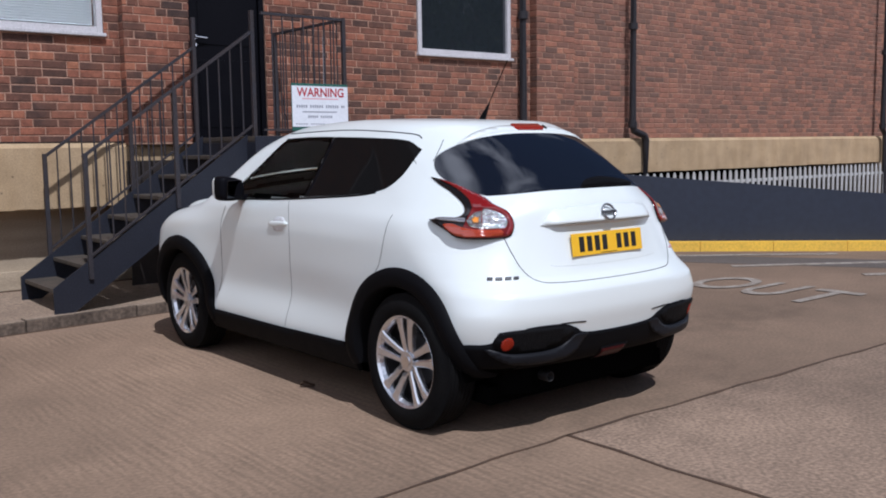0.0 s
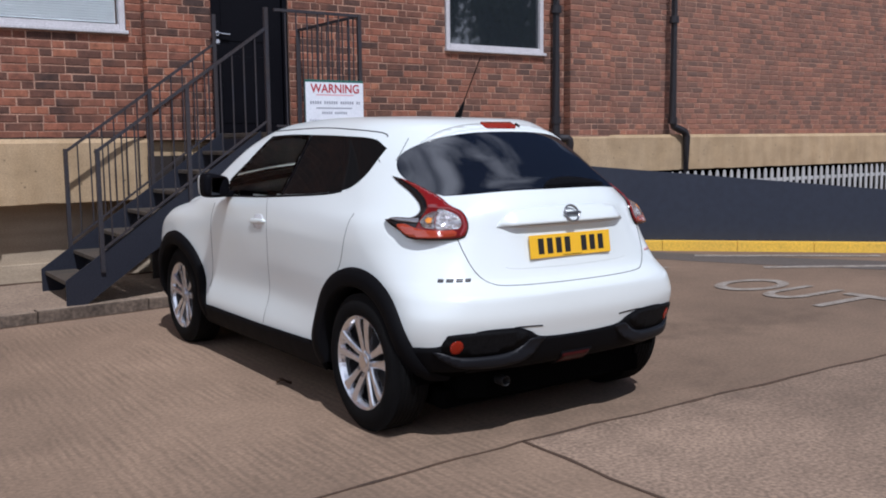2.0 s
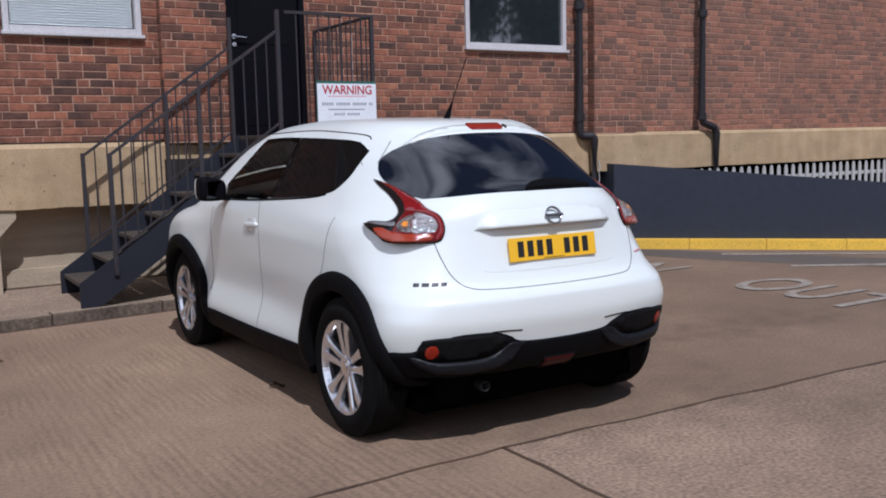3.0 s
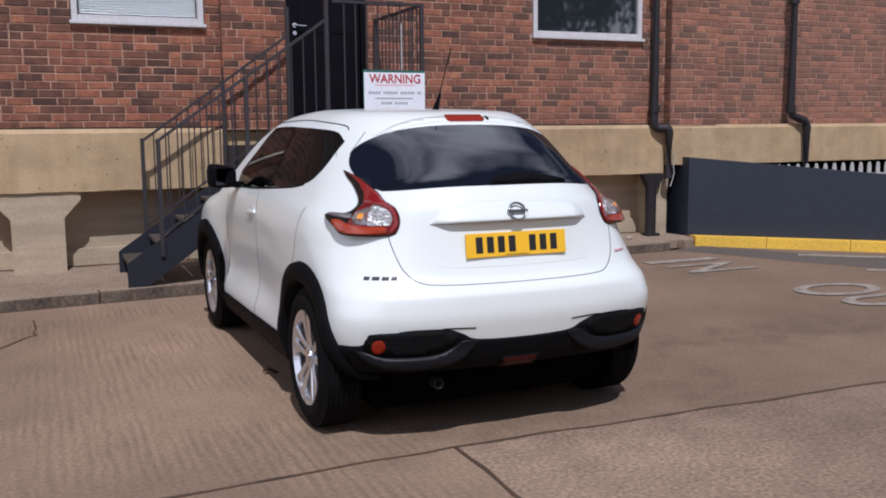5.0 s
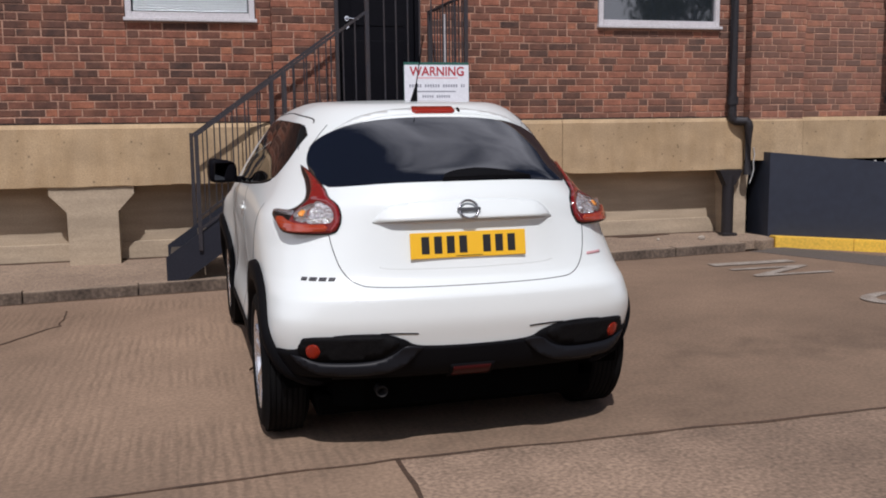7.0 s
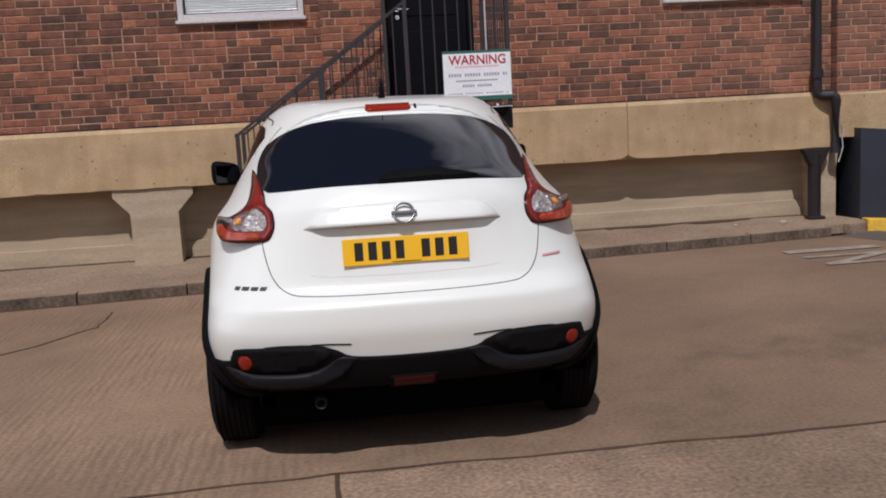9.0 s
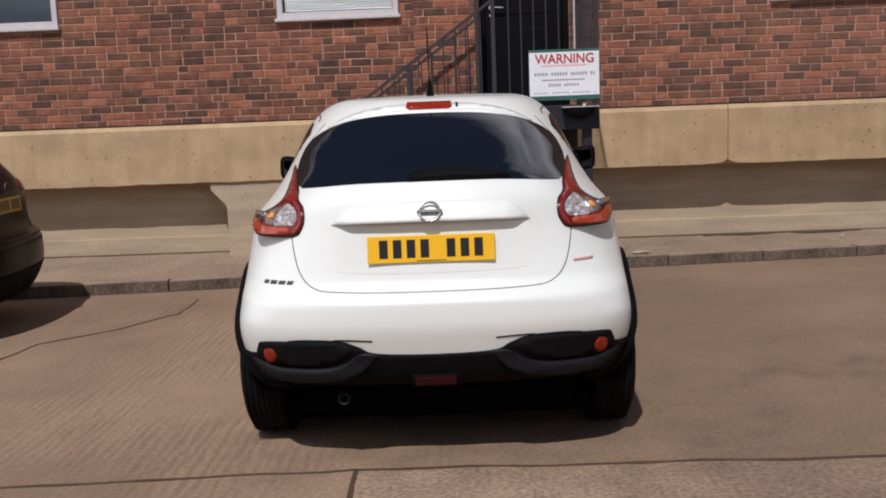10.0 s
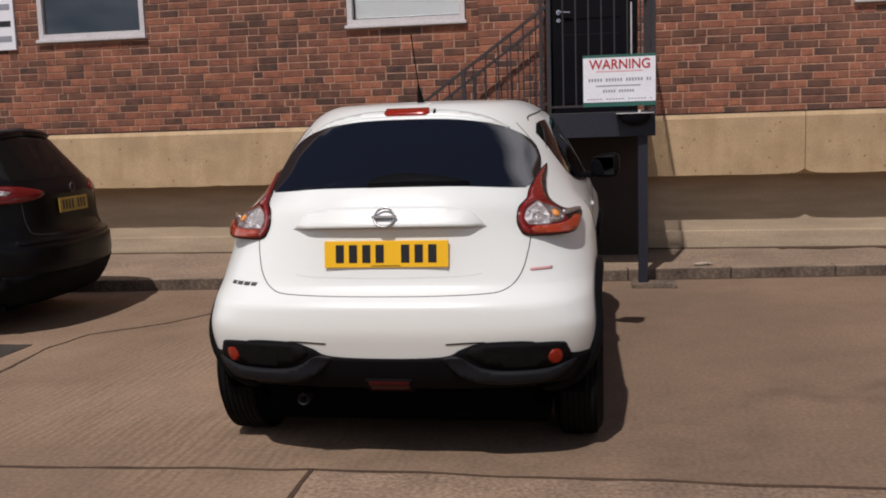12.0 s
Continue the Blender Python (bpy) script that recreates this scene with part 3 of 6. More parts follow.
fallen.matrix_basis = pose(2.80, 4.72, 0.002, 0, 0, -12)

STONE = weathered(material("pale_rubble", (0.42, 0.36, 0.29), 0.9), 12, 0.6, (0.24, 0.2, 0.16), 0.4, 60, 0.002)
for x, y, size, flatness, heading in ((8.06, 8.66, 0.055, 0.55, 20), (5.43, 8.14, 0.085, 0.2, 5), (7.55, 8.72, 0.035, 0.6, 70), (4.88, 8.16, 0.05, 0.3, -15)):
    bm = bmesh.new()
    bmesh.ops.create_icosphere(bm, subdivisions=2, radius=1)
    for v in bm.verts:
        v.co *= 1 + 0.35 * noise.noise(v.co * 1.3 + Vector((x, y, 0)))
        v.co = Vector((v.co.x * size, v.co.y * size * 0.6, max(v.co.z, -0.6) * size * flatness))
    rubble = thing("stone", bm, STONE, "small pale lump of rubble on the pavement", "stone", "rubble on the pavement")
    rubble.matrix_basis = pose(x, y, 0.105 + 0.55 * size * flatness, 0, 0, heading)

# road markings, read from the yard side
for text, letters in (("IN", (("I", 7.48, 7.48, 0.95, 1.0), ("N", 6.96, 7.5, 0.86, 0.60))), ("OUT", (("O", 5.42, 7.62, 0.86, 0.60), ("U", 4.88, 7.60, 0.84, 0.55), ("T", 4.36, 7.50, 0.86, 0.62)))):
    marking = tagged(new("road_marking"), f"worn white painted word {text} on the asphalt", "road marking", kind="structure")
    for letter, y, x, long, wide in letters:
        words(letter, long / 0.72, ROADPAINT, pose(x, y, 0.0085, 0, 0, -90), "lettering", marking, bold=0.012, width=wide)
for pts in (((9.34, 7.24), (11.0, 5.85)), ((9.11, 6.08), (11.0, 4.8)), ((9.47, 4.74), (11.6, 3.4))):
    (xa, ya), (xb, yb) = pts
    thing("lane_line", flat(wobble((xa, ya), (xb, yb), 0.2, 0.02, xa) + wobble((xb + 0.09, yb + 0.09), (xa + 0.09, ya + 0.09), 0.2, 0.02, ya), 0.0085, 0.004), ROADPAINT, "worn white painted lane line", "lane line", "lane lines", "structure")

# kerb and pavement
pavement = thing("pavement", flat([(-8, kerb_y(-8) + 0.12), (8.62, kerb_y(8.62) + 0.12), (8.93, 8.63), (8.74, 9.3), (-8, 9.3)], 0.122, 0.12), PAVING, "worn uneven concrete pavement along the building", "pavement", kind="structure")
for v in pavement.data.vertices:
    if v.co.z > 0.1:
        v.co.z = 0.094 + 0.030 * (v.co.y - kerb_y(v.co.x)) / (9.2 - kerb_y(v.co.x))
kerb = tagged(new("kerb"), "row of worn dirty concrete kerb stones", "kerb", kind="structure")
ang = math.atan2(KERB_B[1] - KERB_A[1], KERB_B[0] - KERB_A[0])
x = -8.0
while x < 8.3:
    L = 0.915
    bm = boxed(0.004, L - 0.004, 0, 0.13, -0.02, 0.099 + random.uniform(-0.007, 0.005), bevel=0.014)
    # upward faces take the paler concrete, the sides the darker one
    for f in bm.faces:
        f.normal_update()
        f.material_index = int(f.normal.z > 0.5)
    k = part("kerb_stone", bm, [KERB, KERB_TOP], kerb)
    k.matrix_basis = Matrix.Translation((x, kerb_y(x), 0)) @ Matrix.Rotation(ang + random.uniform(-0.006, 0.006), 4, "Z")
    x += L * math.cos(ang)

turn = prism([(8.61, kerb_y(8.61)), (8.80, 8.40), (8.93, 8.53), (8.92, 8.63), (8.72, 8.56), (8.58, kerb_y(8.58) + 0.13)], "z", -0.02, 0.1)
bmesh.ops.bevel(turn, geom=[e for e in turn.edges if e.calc_length() > 0.1 and min(v.co.z for v in e.verts) > 0.09], offset=0.012, segments=2, affect="EDGES")
part("kerb_stone", turn, KERB_TOP, kerb)

part("dirt_line", strip(wobble((-8, 9.155), (8.5, 9.155), 0.15, 0.04, 31.0), 0.03, 0.129), JOINT, pavement, "dark dirt along the foot of the wall")
part("dirt_line", strip(wobble((6.25, 9.10), (7.9, 9.12), 0.09, 0.10, 35.0), 0.06, 0.130), JOINT, pavement)
part("dirt_line", strip(wobble((-8, kerb_y(-8) - 0.012), (8.6, kerb_y(8.6) - 0.012), 0.2, 0.01, 32.0), 0.014, 0.005), JOINT, kerb, "dark dirt in the gutter")

# ---- the building ----
W, PIER = 8.93, 8.80
Z0, ZT = 1.475, 6.0
HOLES = [(-1.50, -0.25, 2.50, 3.75), (1.95, 3.19, 2.49, 3.75), (6.88, 8.39, 2.50, 3.75), (3.98, 4.88, 1.475, 3.62)]
PIERS = [(3.33, 3.98), (8.73, 9.44)]
X0, X1 = -9.0, 19.0

wall = bmesh.new()
xs = sorted({X0, X1, *(h[0] for h in HOLES), *(h[1] for h in HOLES)})
for a, b in zip(xs, xs[1:]):
    cuts = sorted((h[2], h[3]) for h in HOLES if h[0] <= a and b <= h[1])
    z = Z0 - 0.02
    for lo, hi in cuts + [(ZT, ZT)]:
        if lo - z > 0.001:
            box(wall, a, b, W + 0.006, W + 0.36, z, lo)
        z = hi
for a, b in PIERS:
    box(wall, a + 0.006, b - 0.006, PIER + 0.006, W + 0.005, Z0 - 0.02, ZT)
wall_north = thing("wall_north", wall, MORTAR, "red-brown brick wall with pale mortar joints", "wall", kind="structure")
thing("parapet", boxed(X0, X1, W, W + 0.36, ZT, ZT + 2.5), BRICK, "upper brickwork of the building", "wall", kind="structure")
thing("roof", boxed(X0, X1, W, W + 9.0, ZT + 2.5, ZT + 2.7), CONCRETE, "flat roof closing the building", "roof", kind="structure")
thing("wall_back", boxed(X0, X1, W + 8.7, W + 9.0, 0, ZT + 2.5), CONCRETE_WALL, "plain rear wall closing the building", "wall", kind="structure")
for xa in (X0 - 0.3, X1):
    thing("wall_side", boxed(xa, xa + 0.3, W + 0.4, W + 9.0, 0, ZT + 2.7), CONCRETE_WALL, "plain side wall closing the building", "wall", kind="structure")


def brick_course(x0, x1, n, seed):
    rnd = random.Random(seed)
    x = x0 - rnd.choice((0.0, 0.055, 0.1125, 0.17))
    k = rnd.randrange(4)
    while x < x1:
        L = 0.0985 if k % 3 == 2 else 0.207
        a, b = max(x, x0), min(x + L, x1)
        if b - a > 0.03:
            yield a, b
        x += L + 0.012
        k += 1


def brick_spans():
    n = 0
    z = Z0
    while z < ZT - 0.02:
        for a, b, y in ((X0, PIERS[0][0], W), (*PIERS[0], PIER), (PIERS[0][1], PIERS[1][0], W), (*PIERS[1], PIER), (PIERS[1][1], X1, W)):
            free = [(a, b)]
            for h in HOLES:
                if h[2] < z + 0.06 and z < h[3] - 0.01:
                    free = [s for lo, hi in free for s in ((lo, min(hi, h[0])), (max(lo, h[1]), hi)) if s[1] - s[0] > 0.02]
            for lo, hi in free:
                for p, q in brick_course(lo, hi, n, n * 31 + int(a * 10) + 1000):
                    yield p, q, y, z, z + 0.0635
        n += 1
        z += 0.075


def brick_faces(verts, faces, x0, x1, y, z0, z1, depth=0.012):
    """A brick's face with worn arrises: a front, four chamfers and four short sides."""
    e, i = 0.004, len(verts)
    verts += [(x0, y + depth, z0), (x1, y + depth, z0), (x1, y + depth, z1), (x0, y + depth, z1)]
    verts += [(x0, y + e, z0), (x1, y + e, z0), (x1, y + e, z1), (x0, y + e, z1)]
    verts += [(x0 + e, y, z0 + e), (x1 - e, y, z0 + e), (x1 - e, y, z1 - e), (x0 + e, y, z1 - e)]
    for s in (0, 4):
        faces += [(i + s + k, i + s + (k + 1) % 4, i + s + 4 + (k + 1) % 4, i + s + 4 + k) for k in range(4)]
    faces.append((i + 8, i + 9, i + 10, i + 11))


def brick_return(verts, faces, x, y0, y1, z0, z1, depth):
    """A brick's end on the side of a pier, with worn arrises."""
    e, i = math.copysign(0.004, depth), len(verts)
    k = abs(e)
    verts += [(x + depth, y0, z0), (x + depth, y1, z0), (x + depth, y1, z1), (x + depth, y0, z1)]
    verts += [(x + e, y0, z0), (x + e, y1, z0), (x + e, y1, z1), (x + e, y0, z1)]
    verts += [(x, y0 + k, z0 + k), (x, y1 - k, z0 + k), (x, y1 - k, z1 - k), (x, y0 + k, z1 - k)]
    for s in (0, 4):
        faces += [(i + s + q, i + s + (q + 1) % 4, i + s + 4 + (q + 1) % 4, i + s + 4 + q) for q in range(4)]
    faces.append((i + 8, i + 9, i + 10, i + 11))


# cast concrete beam, piers and recessed wall beneath the brickwork
def beam_prism(xa, xb, y):
    """A length of beam whose lower arris is chipped, with one deep notch."""
    low = 0.875 if xa < 8.7 else 0.975
    n = max(int((xb - xa) / 0.05), 1)
    bm, rings = bmesh.new(), []
    for i in range(n + 1):
        x = xa + (xb - xa) * i / n
        chip = 0.004 + 0.010 * noise.noise((x * 3.1, 0.7, y)) + 0.008 * noise.noise((x * 13.0, 4.2, y))
        chip = max(chip, 0.0) + max(0.0, 0.042 - 0.55 * abs(x - 6.449))
        set_in = y + 0.006 * noise.noise((x * 1.7, 9.0, 2.0))
        rings.append([bm.verts.new((x, *p)) for p in ((set_in, low + chip), (set_in, 1.43), (y + 0.035, 1.472), (9.34, 1.472), (9.34, low), (y + 0.012 + 0.85 * chip, low))])
    for p, q in zip(rings, rings[1:]):
        for k in range(6):
            bm.faces.new((p[k], p[(k + 1) % 6], q[(k + 1) % 6], q[k]))
    bm.faces.new(rings[0][::-1]), bm.faces.new(rings[-1])
    return bm


beam = tagged(new("concrete_beam"), "weathered tan cast concrete beam with chipped edge", "beam", kind="structure")
for xa, xb, y in ((X0, 6.449, 8.885), (6.455, 8.72, 8.885), (8.735, 9.44, 8.79), (9.45, 10.9, 8.80), (10.91, X1, 8.80)):
    part("beam_section", beam_prism(xa, xb, y), CONCRETE, beam)
course = bmesh.new()
rings = [[course.verts.new((x, y, z)) for y, z in ((W - 0.010, 1.462), (W + 0.004, 1.462), (W + 0.004, top), (W - 0.010, top))] for x, top in ((X0 + (8.72 - X0) * k / 240, 1.488 + 0.010 * noise.noise((k * 0.31, 2.0, 5.0))) for k in range(241))]
for ra, rb in zip(rings, rings[1:]):
    for k in range(4):
        course.faces.new((ra[k], ra[(k + 1) % 4], rb[(k + 1) % 4], rb[k]))
course.faces.new(rings[0][::-1]), course.faces.new(rings[-1])
thing("damp_course", course, DAMP, "dark gap between beam and brickwork", "trim", kind="structure")
lower = thing("wall_lower", boxed(X0, 8.72, 9.20, 9.5, 0, 0.875), CONCRETE_WALL, "stained pale rendered wall set back under the beam", "wall", kind="structure")
thing("plinth_ledge", boxed(X0, 8.6, 9.175, 9.20, 0.1, 0.30, bevel=0.008), CONCRETE_WALL, "low rendered plinth at the foot of the wall", "plinth", kind="structure")


def concrete_pier(xc, y, half=0.235, flare=0.155):
    w = half + flare
    return prism([(xc - half, 0.1), (xc - half, 0.63), (xc - w, 0.80), (xc - w, 0.876), (xc + w, 0.876), (xc + w, 0.80), (xc + half, 0.63), (xc + half, 0.1)], "y", y, 9.21)


for xc, *size in ((1.56,), (8.67, 0.115, 0.02), (-5.5,)):
    thing("concrete_pier", concrete_pier(xc, 8.91, *size), CONCRETE_WALL, "tan concrete pier with flared head under the beam", "pier", "piers under the beam", "structure")

# the undercroft's deep shade is put into this sheet's colour
undercroft = thing("undercroft_shade", boxed(8.72, X1, 10.9, 11.2, 0, 1.0), DARK, "near-black sheet painting the shade inside the open undercroft", "wall", kind="structure")


def palisade():
    fence = tagged(new("palisade_fence"), "pale galvanised steel palisade fence under the beam", "fence")
    me = None
    x = 9.6
    while x < 20.5:
        if me is None:
            bm = prism([(-0.033, 0.0), (-0.033, 0.93), (-0.018, 0.985), (0.0, 1.0), (0.018, 0.985), (0.033, 0.93), (0.033, 0.0), (0.018, 0.0), (0, 0.0)], "y", -0.008, 0.008)
            p = part("pale", bm, GALV, fence)
            me = p.data
        else:
            p = new("pale", me)
            p.parent = fence
        p.location = (x, 8.70, -0.045)
        x += 0.158
    for z in (0.25, 0.75):
        part("rail", boxed(9.55, 20.5, 8.712, 8.752, z, z + 0.05), GALV, fence)
    return fence


palisade()

# ramp wall with its yellow kerb
RA, RB = Vector((8.905, 8.635)), Vector((14.2, 3.45))
rd = (RB - RA).normalized()
rn = Vector((-rd.y, rd.x))


def ramp_prism(a, b, za, zb, near, far_):
    bm = bmesh.new()
    ring = []
    for t, zt in ((a, za), (b, zb)):
        p = RA + rd * t
        for off, z in ((near, -0.02), (near, zt), (far_, zt), (far_, -0.02)):
            q = p - rn * off
            ring.append(bm.verts.new((q.x, q.y, z)))
    bm.faces.new(ring[:4]), bm.faces.new(ring[:3:-1])
    for i in range(4):
        j = (i + 1) % 4
        bm.faces.new((ring[i], ring[i + 4], ring[j + 4], ring[j]))
    return bm


bm = ramp_prism(0, 8.0, 1.075, 0.39, 0, -0.16)
for v in bm.verts:
    if v.co.x < 9.3 and v.co.y > 8.66:
        v.co.x, v.co.y = 8.965, 9.15
thing("ramp_wall", bm, NAVY, "smooth wall painted dark navy beside the ramp", "wall", kind="structure")
yk = tagged(new("yellow_kerb"), "kerb painted bright yellow along the ramp wall", "kerb", kind="structure")
t = 0.02
while t < 7.8:
    bm = ramp_prism(t, t + 0.909, 0.125, 0.125, 0.13, 0.003)
    if t < 0.1:
        for v in bm.verts:
            if v.co.y > 8.4 and (v.co.xy - RA).dot(rn) < -0.1:
                v.co.x, v.co.y = v.co.x + 0.09 * rd.x, v.co.y + 0.09 * rd.y
    bmesh.ops.bevel(bm, geom=[e for e in bm.edges if e.calc_length() > 0.5 and min(v.co.z for v in e.verts) > 0.1], offset=0.01, segments=2, affect="EDGES")
    part("kerb_stone", bm, YELLOW, yk)
    t += 0.915


# ---- windows, door ----
def wall_window(name, x0, x1, z0, z1, blinds, label):
    win = tagged(new(name), label, "window", kind="structure")
    f = 0.055
    y0, y1 = W - 0.012, W + 0.07
    fr = bmesh.new()
    box(fr, x0, x0 + f, y0, y1, z0, z1, 0.006), box(fr, x1 - f, x1, y0, y1, z0, z1, 0.006)
    box(fr, x0 + f, x1 - f, y0, y1, z0, z0 + f, 0.006), box(fr, x0 + f, x1 - f, y0, y1, z1 - f, z1, 0.006)
    part("window_frame", fr, UPVC, win)
    part("window_sill", boxed(x0 - 0.02, x1 + 0.02, W - 0.05, W + 0.05, z0 - 0.035, z0 - 0.002, bevel=0.006), UPVC, win)
    pane = part("pane", boxed(x0 + f, x1 - f, W + 0.03, W + 0.036, z0 + f, z1 - f), WINGLASS if not blinds else CLEAR, win)
    pane.visible_shadow = not blinds
    if blinds:
        z = z0 + f + 0.02
        while z < z1 - f:
            bm = prism([(W + 0.075, z), (W + 0.077, z - 0.001), (W + 0.089, z + 0.0225), (W + 0.087, z + 0.0235)], "x", x0 + f + 0.01, x1 - f - 0.01)
            part("slat", bm, BLIND, win)
            z += 0.024
    return win


CLEAR = material("clear_glass", (1, 1, 1), 0.0, 0.0, Transmission_Weight=1.0, IOR=1.1)
wall_window("window_1", -1.49, -0.26, 2.50, 3.75, False, "white-framed office window reflecting the sky")
wall_window("window_2", 1.96, 3.18, 2.49, 3.75, True, "white-framed office window with lowered slatted blind")
wall_window("window_3", 6.89, 8.38, 2.50, 3.75, False, "white-framed office window reflecting trees and sky")
# black sheet stands in for the unlit room
thing("room_backing", boxed(1.7, 3.5, W + 0.42, W + 0.5, 2.2, 4.0), DARK, "near-black sheet standing for the unlit room behind the blind", "wall", kind="structure")

door = tagged(new("door_1"), "closed black-painted door at the top of the steps", "door", kind="structure")
part("door_frame", box(box(boxed(3.985, 4.04, W + 0.02, W + 0.12, 1.50, 3.6), 4.82, 4.875, W + 0.02, W + 0.12, 1.50, 3.6), 4.04, 4.82, W + 0.02, W + 0.12, 3.54, 3.6), DOORPAINT, door)
leaf = part("door_leaf", boxed(4.045, 4.815, W + 0.05, W + 0.1, 1.51, 3.535, bevel=0.004), DOORPAINT, door)
for za, zb in ((1.62, 2.3), (2.45, 3.4)):
    part("panel", boxed(4.15, 4.71, W + 0.042, W + 0.05, za, zb, bevel=0.004), DOORPAINT, leaf)
lever = rod(rod(rod(bmesh.new(), (4.11, W + 0.05, 2.52), (4.11, W, 2.52), 0.010), (4.10, W, 2.52), (4.225, W, 2.512), 0.009), (4.11, W + 0.036, 2.52), (4.11, W + 0.05, 2.52), 0.024, 16)
part("door_handle", lever, CHROME, leaf, "chrome lever handle on a round rose")
part("keyhole_cover", rod(bmesh.new(), (4.11, W + 0.038, 2.44), (4.11, W + 0.05, 2.44), 0.022, 16), CHROME, leaf)

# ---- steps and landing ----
# the shade under the landing, painted as a dark brown
UNDER_LANDING = weathered(material("landing_shade_brown", (0.028, 0.02, 0.016), 0.8), 3, 0.5, (0.018, 0.013, 0.01), 0.1)
def stair_z(x):
    return 0.30 + (x - 2.25) * 0.70


steps = tagged(new("steel_steps"), "dark grey painted steel steps with landing and railings", "steps")
for y in (7.70, 8.635):
    bm = prism([(2.25, 0.095), (2.25, 0.31), (4.0, stair_z(4.0)), (4.0, stair_z(4.0) - 0.31), (2.40, 0.095)], "y", y, y + 0.012)
    part("string", bm, STEEL, steps, "flat steel side string")
tread_mesh = None
for i in range(7):
    z, x = 0.115 + 0.198 * (i + 1) * 0.885, 2.28 + 0.25 * i
    if tread_mesh is None:
        tr = part("tread", boxed(0, 0.27, 7.714, 8.633, -0.035, 0, bevel=0.006), TREAD, steps, "worn grey steel tread")
        tread_mesh = tr.data
    else:
        tr = tagged(new("tread", tread_mesh), "worn grey steel tread")
        tr.parent = steps
    tr.location = (x, 0, z)
landing = part("landing", box(boxed(4.0, 4.95, 7.55, 8.9, 1.47, 1.51, bevel=0.004), 4.012, 4.938, 7.56, 8.88, 1.455, 1.47), TREAD, steps, "worn steel landing plate")
for args in ((3.99, 4.965, 7.535, 7.549, 1.30, 1.508), (4.951, 4.965, 7.55, 8.9, 1.30, 1.508), (3.99, 4.004, 7.55, 8.9, 1.30, 1.455)):
    part("channel", boxed(*args, bevel=0.003), STEEL, steps)
for x, y in ((4.86, 7.60), (4.08, 7.60)):
    leg = part("leg", boxed(x - 0.04, x + 0.04, y - 0.04, y + 0.04, 0.03, 1.455, bevel=0.004), STEEL, steps)
    part("foot_plate", boxed(x - 0.10, x + 0.28, y - 0.11, y + 0.10, -0.0, 0.04, bevel=0.008), KERB, leg, "rough concrete footing")
# added sheet that darkens the space below the landing like its shade
part("shade_sheet", boxed(3.3, 4.93, 8.80, 8.82, 0.10, 1.30), UNDER_LANDING, steps, "dark brown sheet painting the shade under the landing")


def railing(a, b, za, zb, y_or_x, along, posts, step, foot):
    """Posts, a flat hand bar, a low bar and thin uprights; along x (stairs, front) or along y (side)."""
    put = (lambda s, z: (s, y_or_x, z)) if along == "x" else (lambda s, z: (y_or_x, s, z))
    top = lambda s: za + (s - a) / (b - a) * (zb - za)
    rail = rod(bmesh.new(), put(a, za), put(b, zb), 0.0125, square=True)
    part("handrail", rail, RAIL_STEEL, steps)
    part("low_bar", rod(bmesh.new(), put(a, za - foot), put(b, zb - foot), 0.009, square=True), RAIL_STEEL, steps)
    for s, lo, hi in posts:
        part("post", boxed(*[v for c in range(3) for v in ((put(s, 0)[c] - 0.018, put(s, 0)[c] + 0.018) if c < 2 else (lo, hi))], bevel=0.003), RAIL_STEEL, steps)
    n = int(round((b - a) / step))
    for i in range(1, n):
        s = a + (b - a) * i / n
        if min(abs(s - p[0]) for p in posts) > 0.035:
            part("baluster", rod(bmesh.new(), put(s, top(s) - foot), put(s, top(s)), 0.007, 6), RAIL_STEEL, steps)


railing(2.53, 4.07, 1.35, 2.44, 7.69, "x", ((2.55, 0.36, 1.38), (3.32, 0.90, 1.92), (4.07, 1.40, 2.62)), 0.11, 0.82)
railing(2.51, 3.95, 1.35, 2.38, 8.655, "x", ((2.515, 0.36, 1.38), (3.295, 0.90, 1.93), (3.95, 1.40, 2.66)), 0.11, 0.82)
railing(4.09, 4.95, 2.585, 2.585, 7.555, "x", ((4.95, 1.50, 2.60),), 0.105, 1.02)
railing(7.56, 8.86, 2.585, 2.585, 4.95, "y", ((8.86, 1.50, 2.60),), 0.105, 1.02)
part("conduit", rod(bmesh.new(), (4.77, 7.62, 1.95), (4.77, 7.62, 2.42), 0.007), UPVC, steps, "pale plastic conduit")

sign = tagged(new("warning_sign"), "white security warning sign with green border on the landing railing", "sign")
SY = 7.528
part("board", boxed(4.362, 4.968, SY, SY + 0.006, 1.555, 1.985, bevel=0.002), GREEN_SIGN, sign, "green sign board")
part("face", boxed(4.366, 4.964, SY - 0.004, SY - 0.0005, 1.592, 1.962), WHITE_SIGN, sign, "white printed panel")
upright = lambda x, z: Matrix.Translation((x, SY - 0.0065, z)) @ Matrix.Rotation(radians(90), 4, "X")
words("WARNING", 0.112, RED_INK, upright(4.67, 1.868), "lettering", sign, "red capital lettering", bold=0.0016, width=0.93)
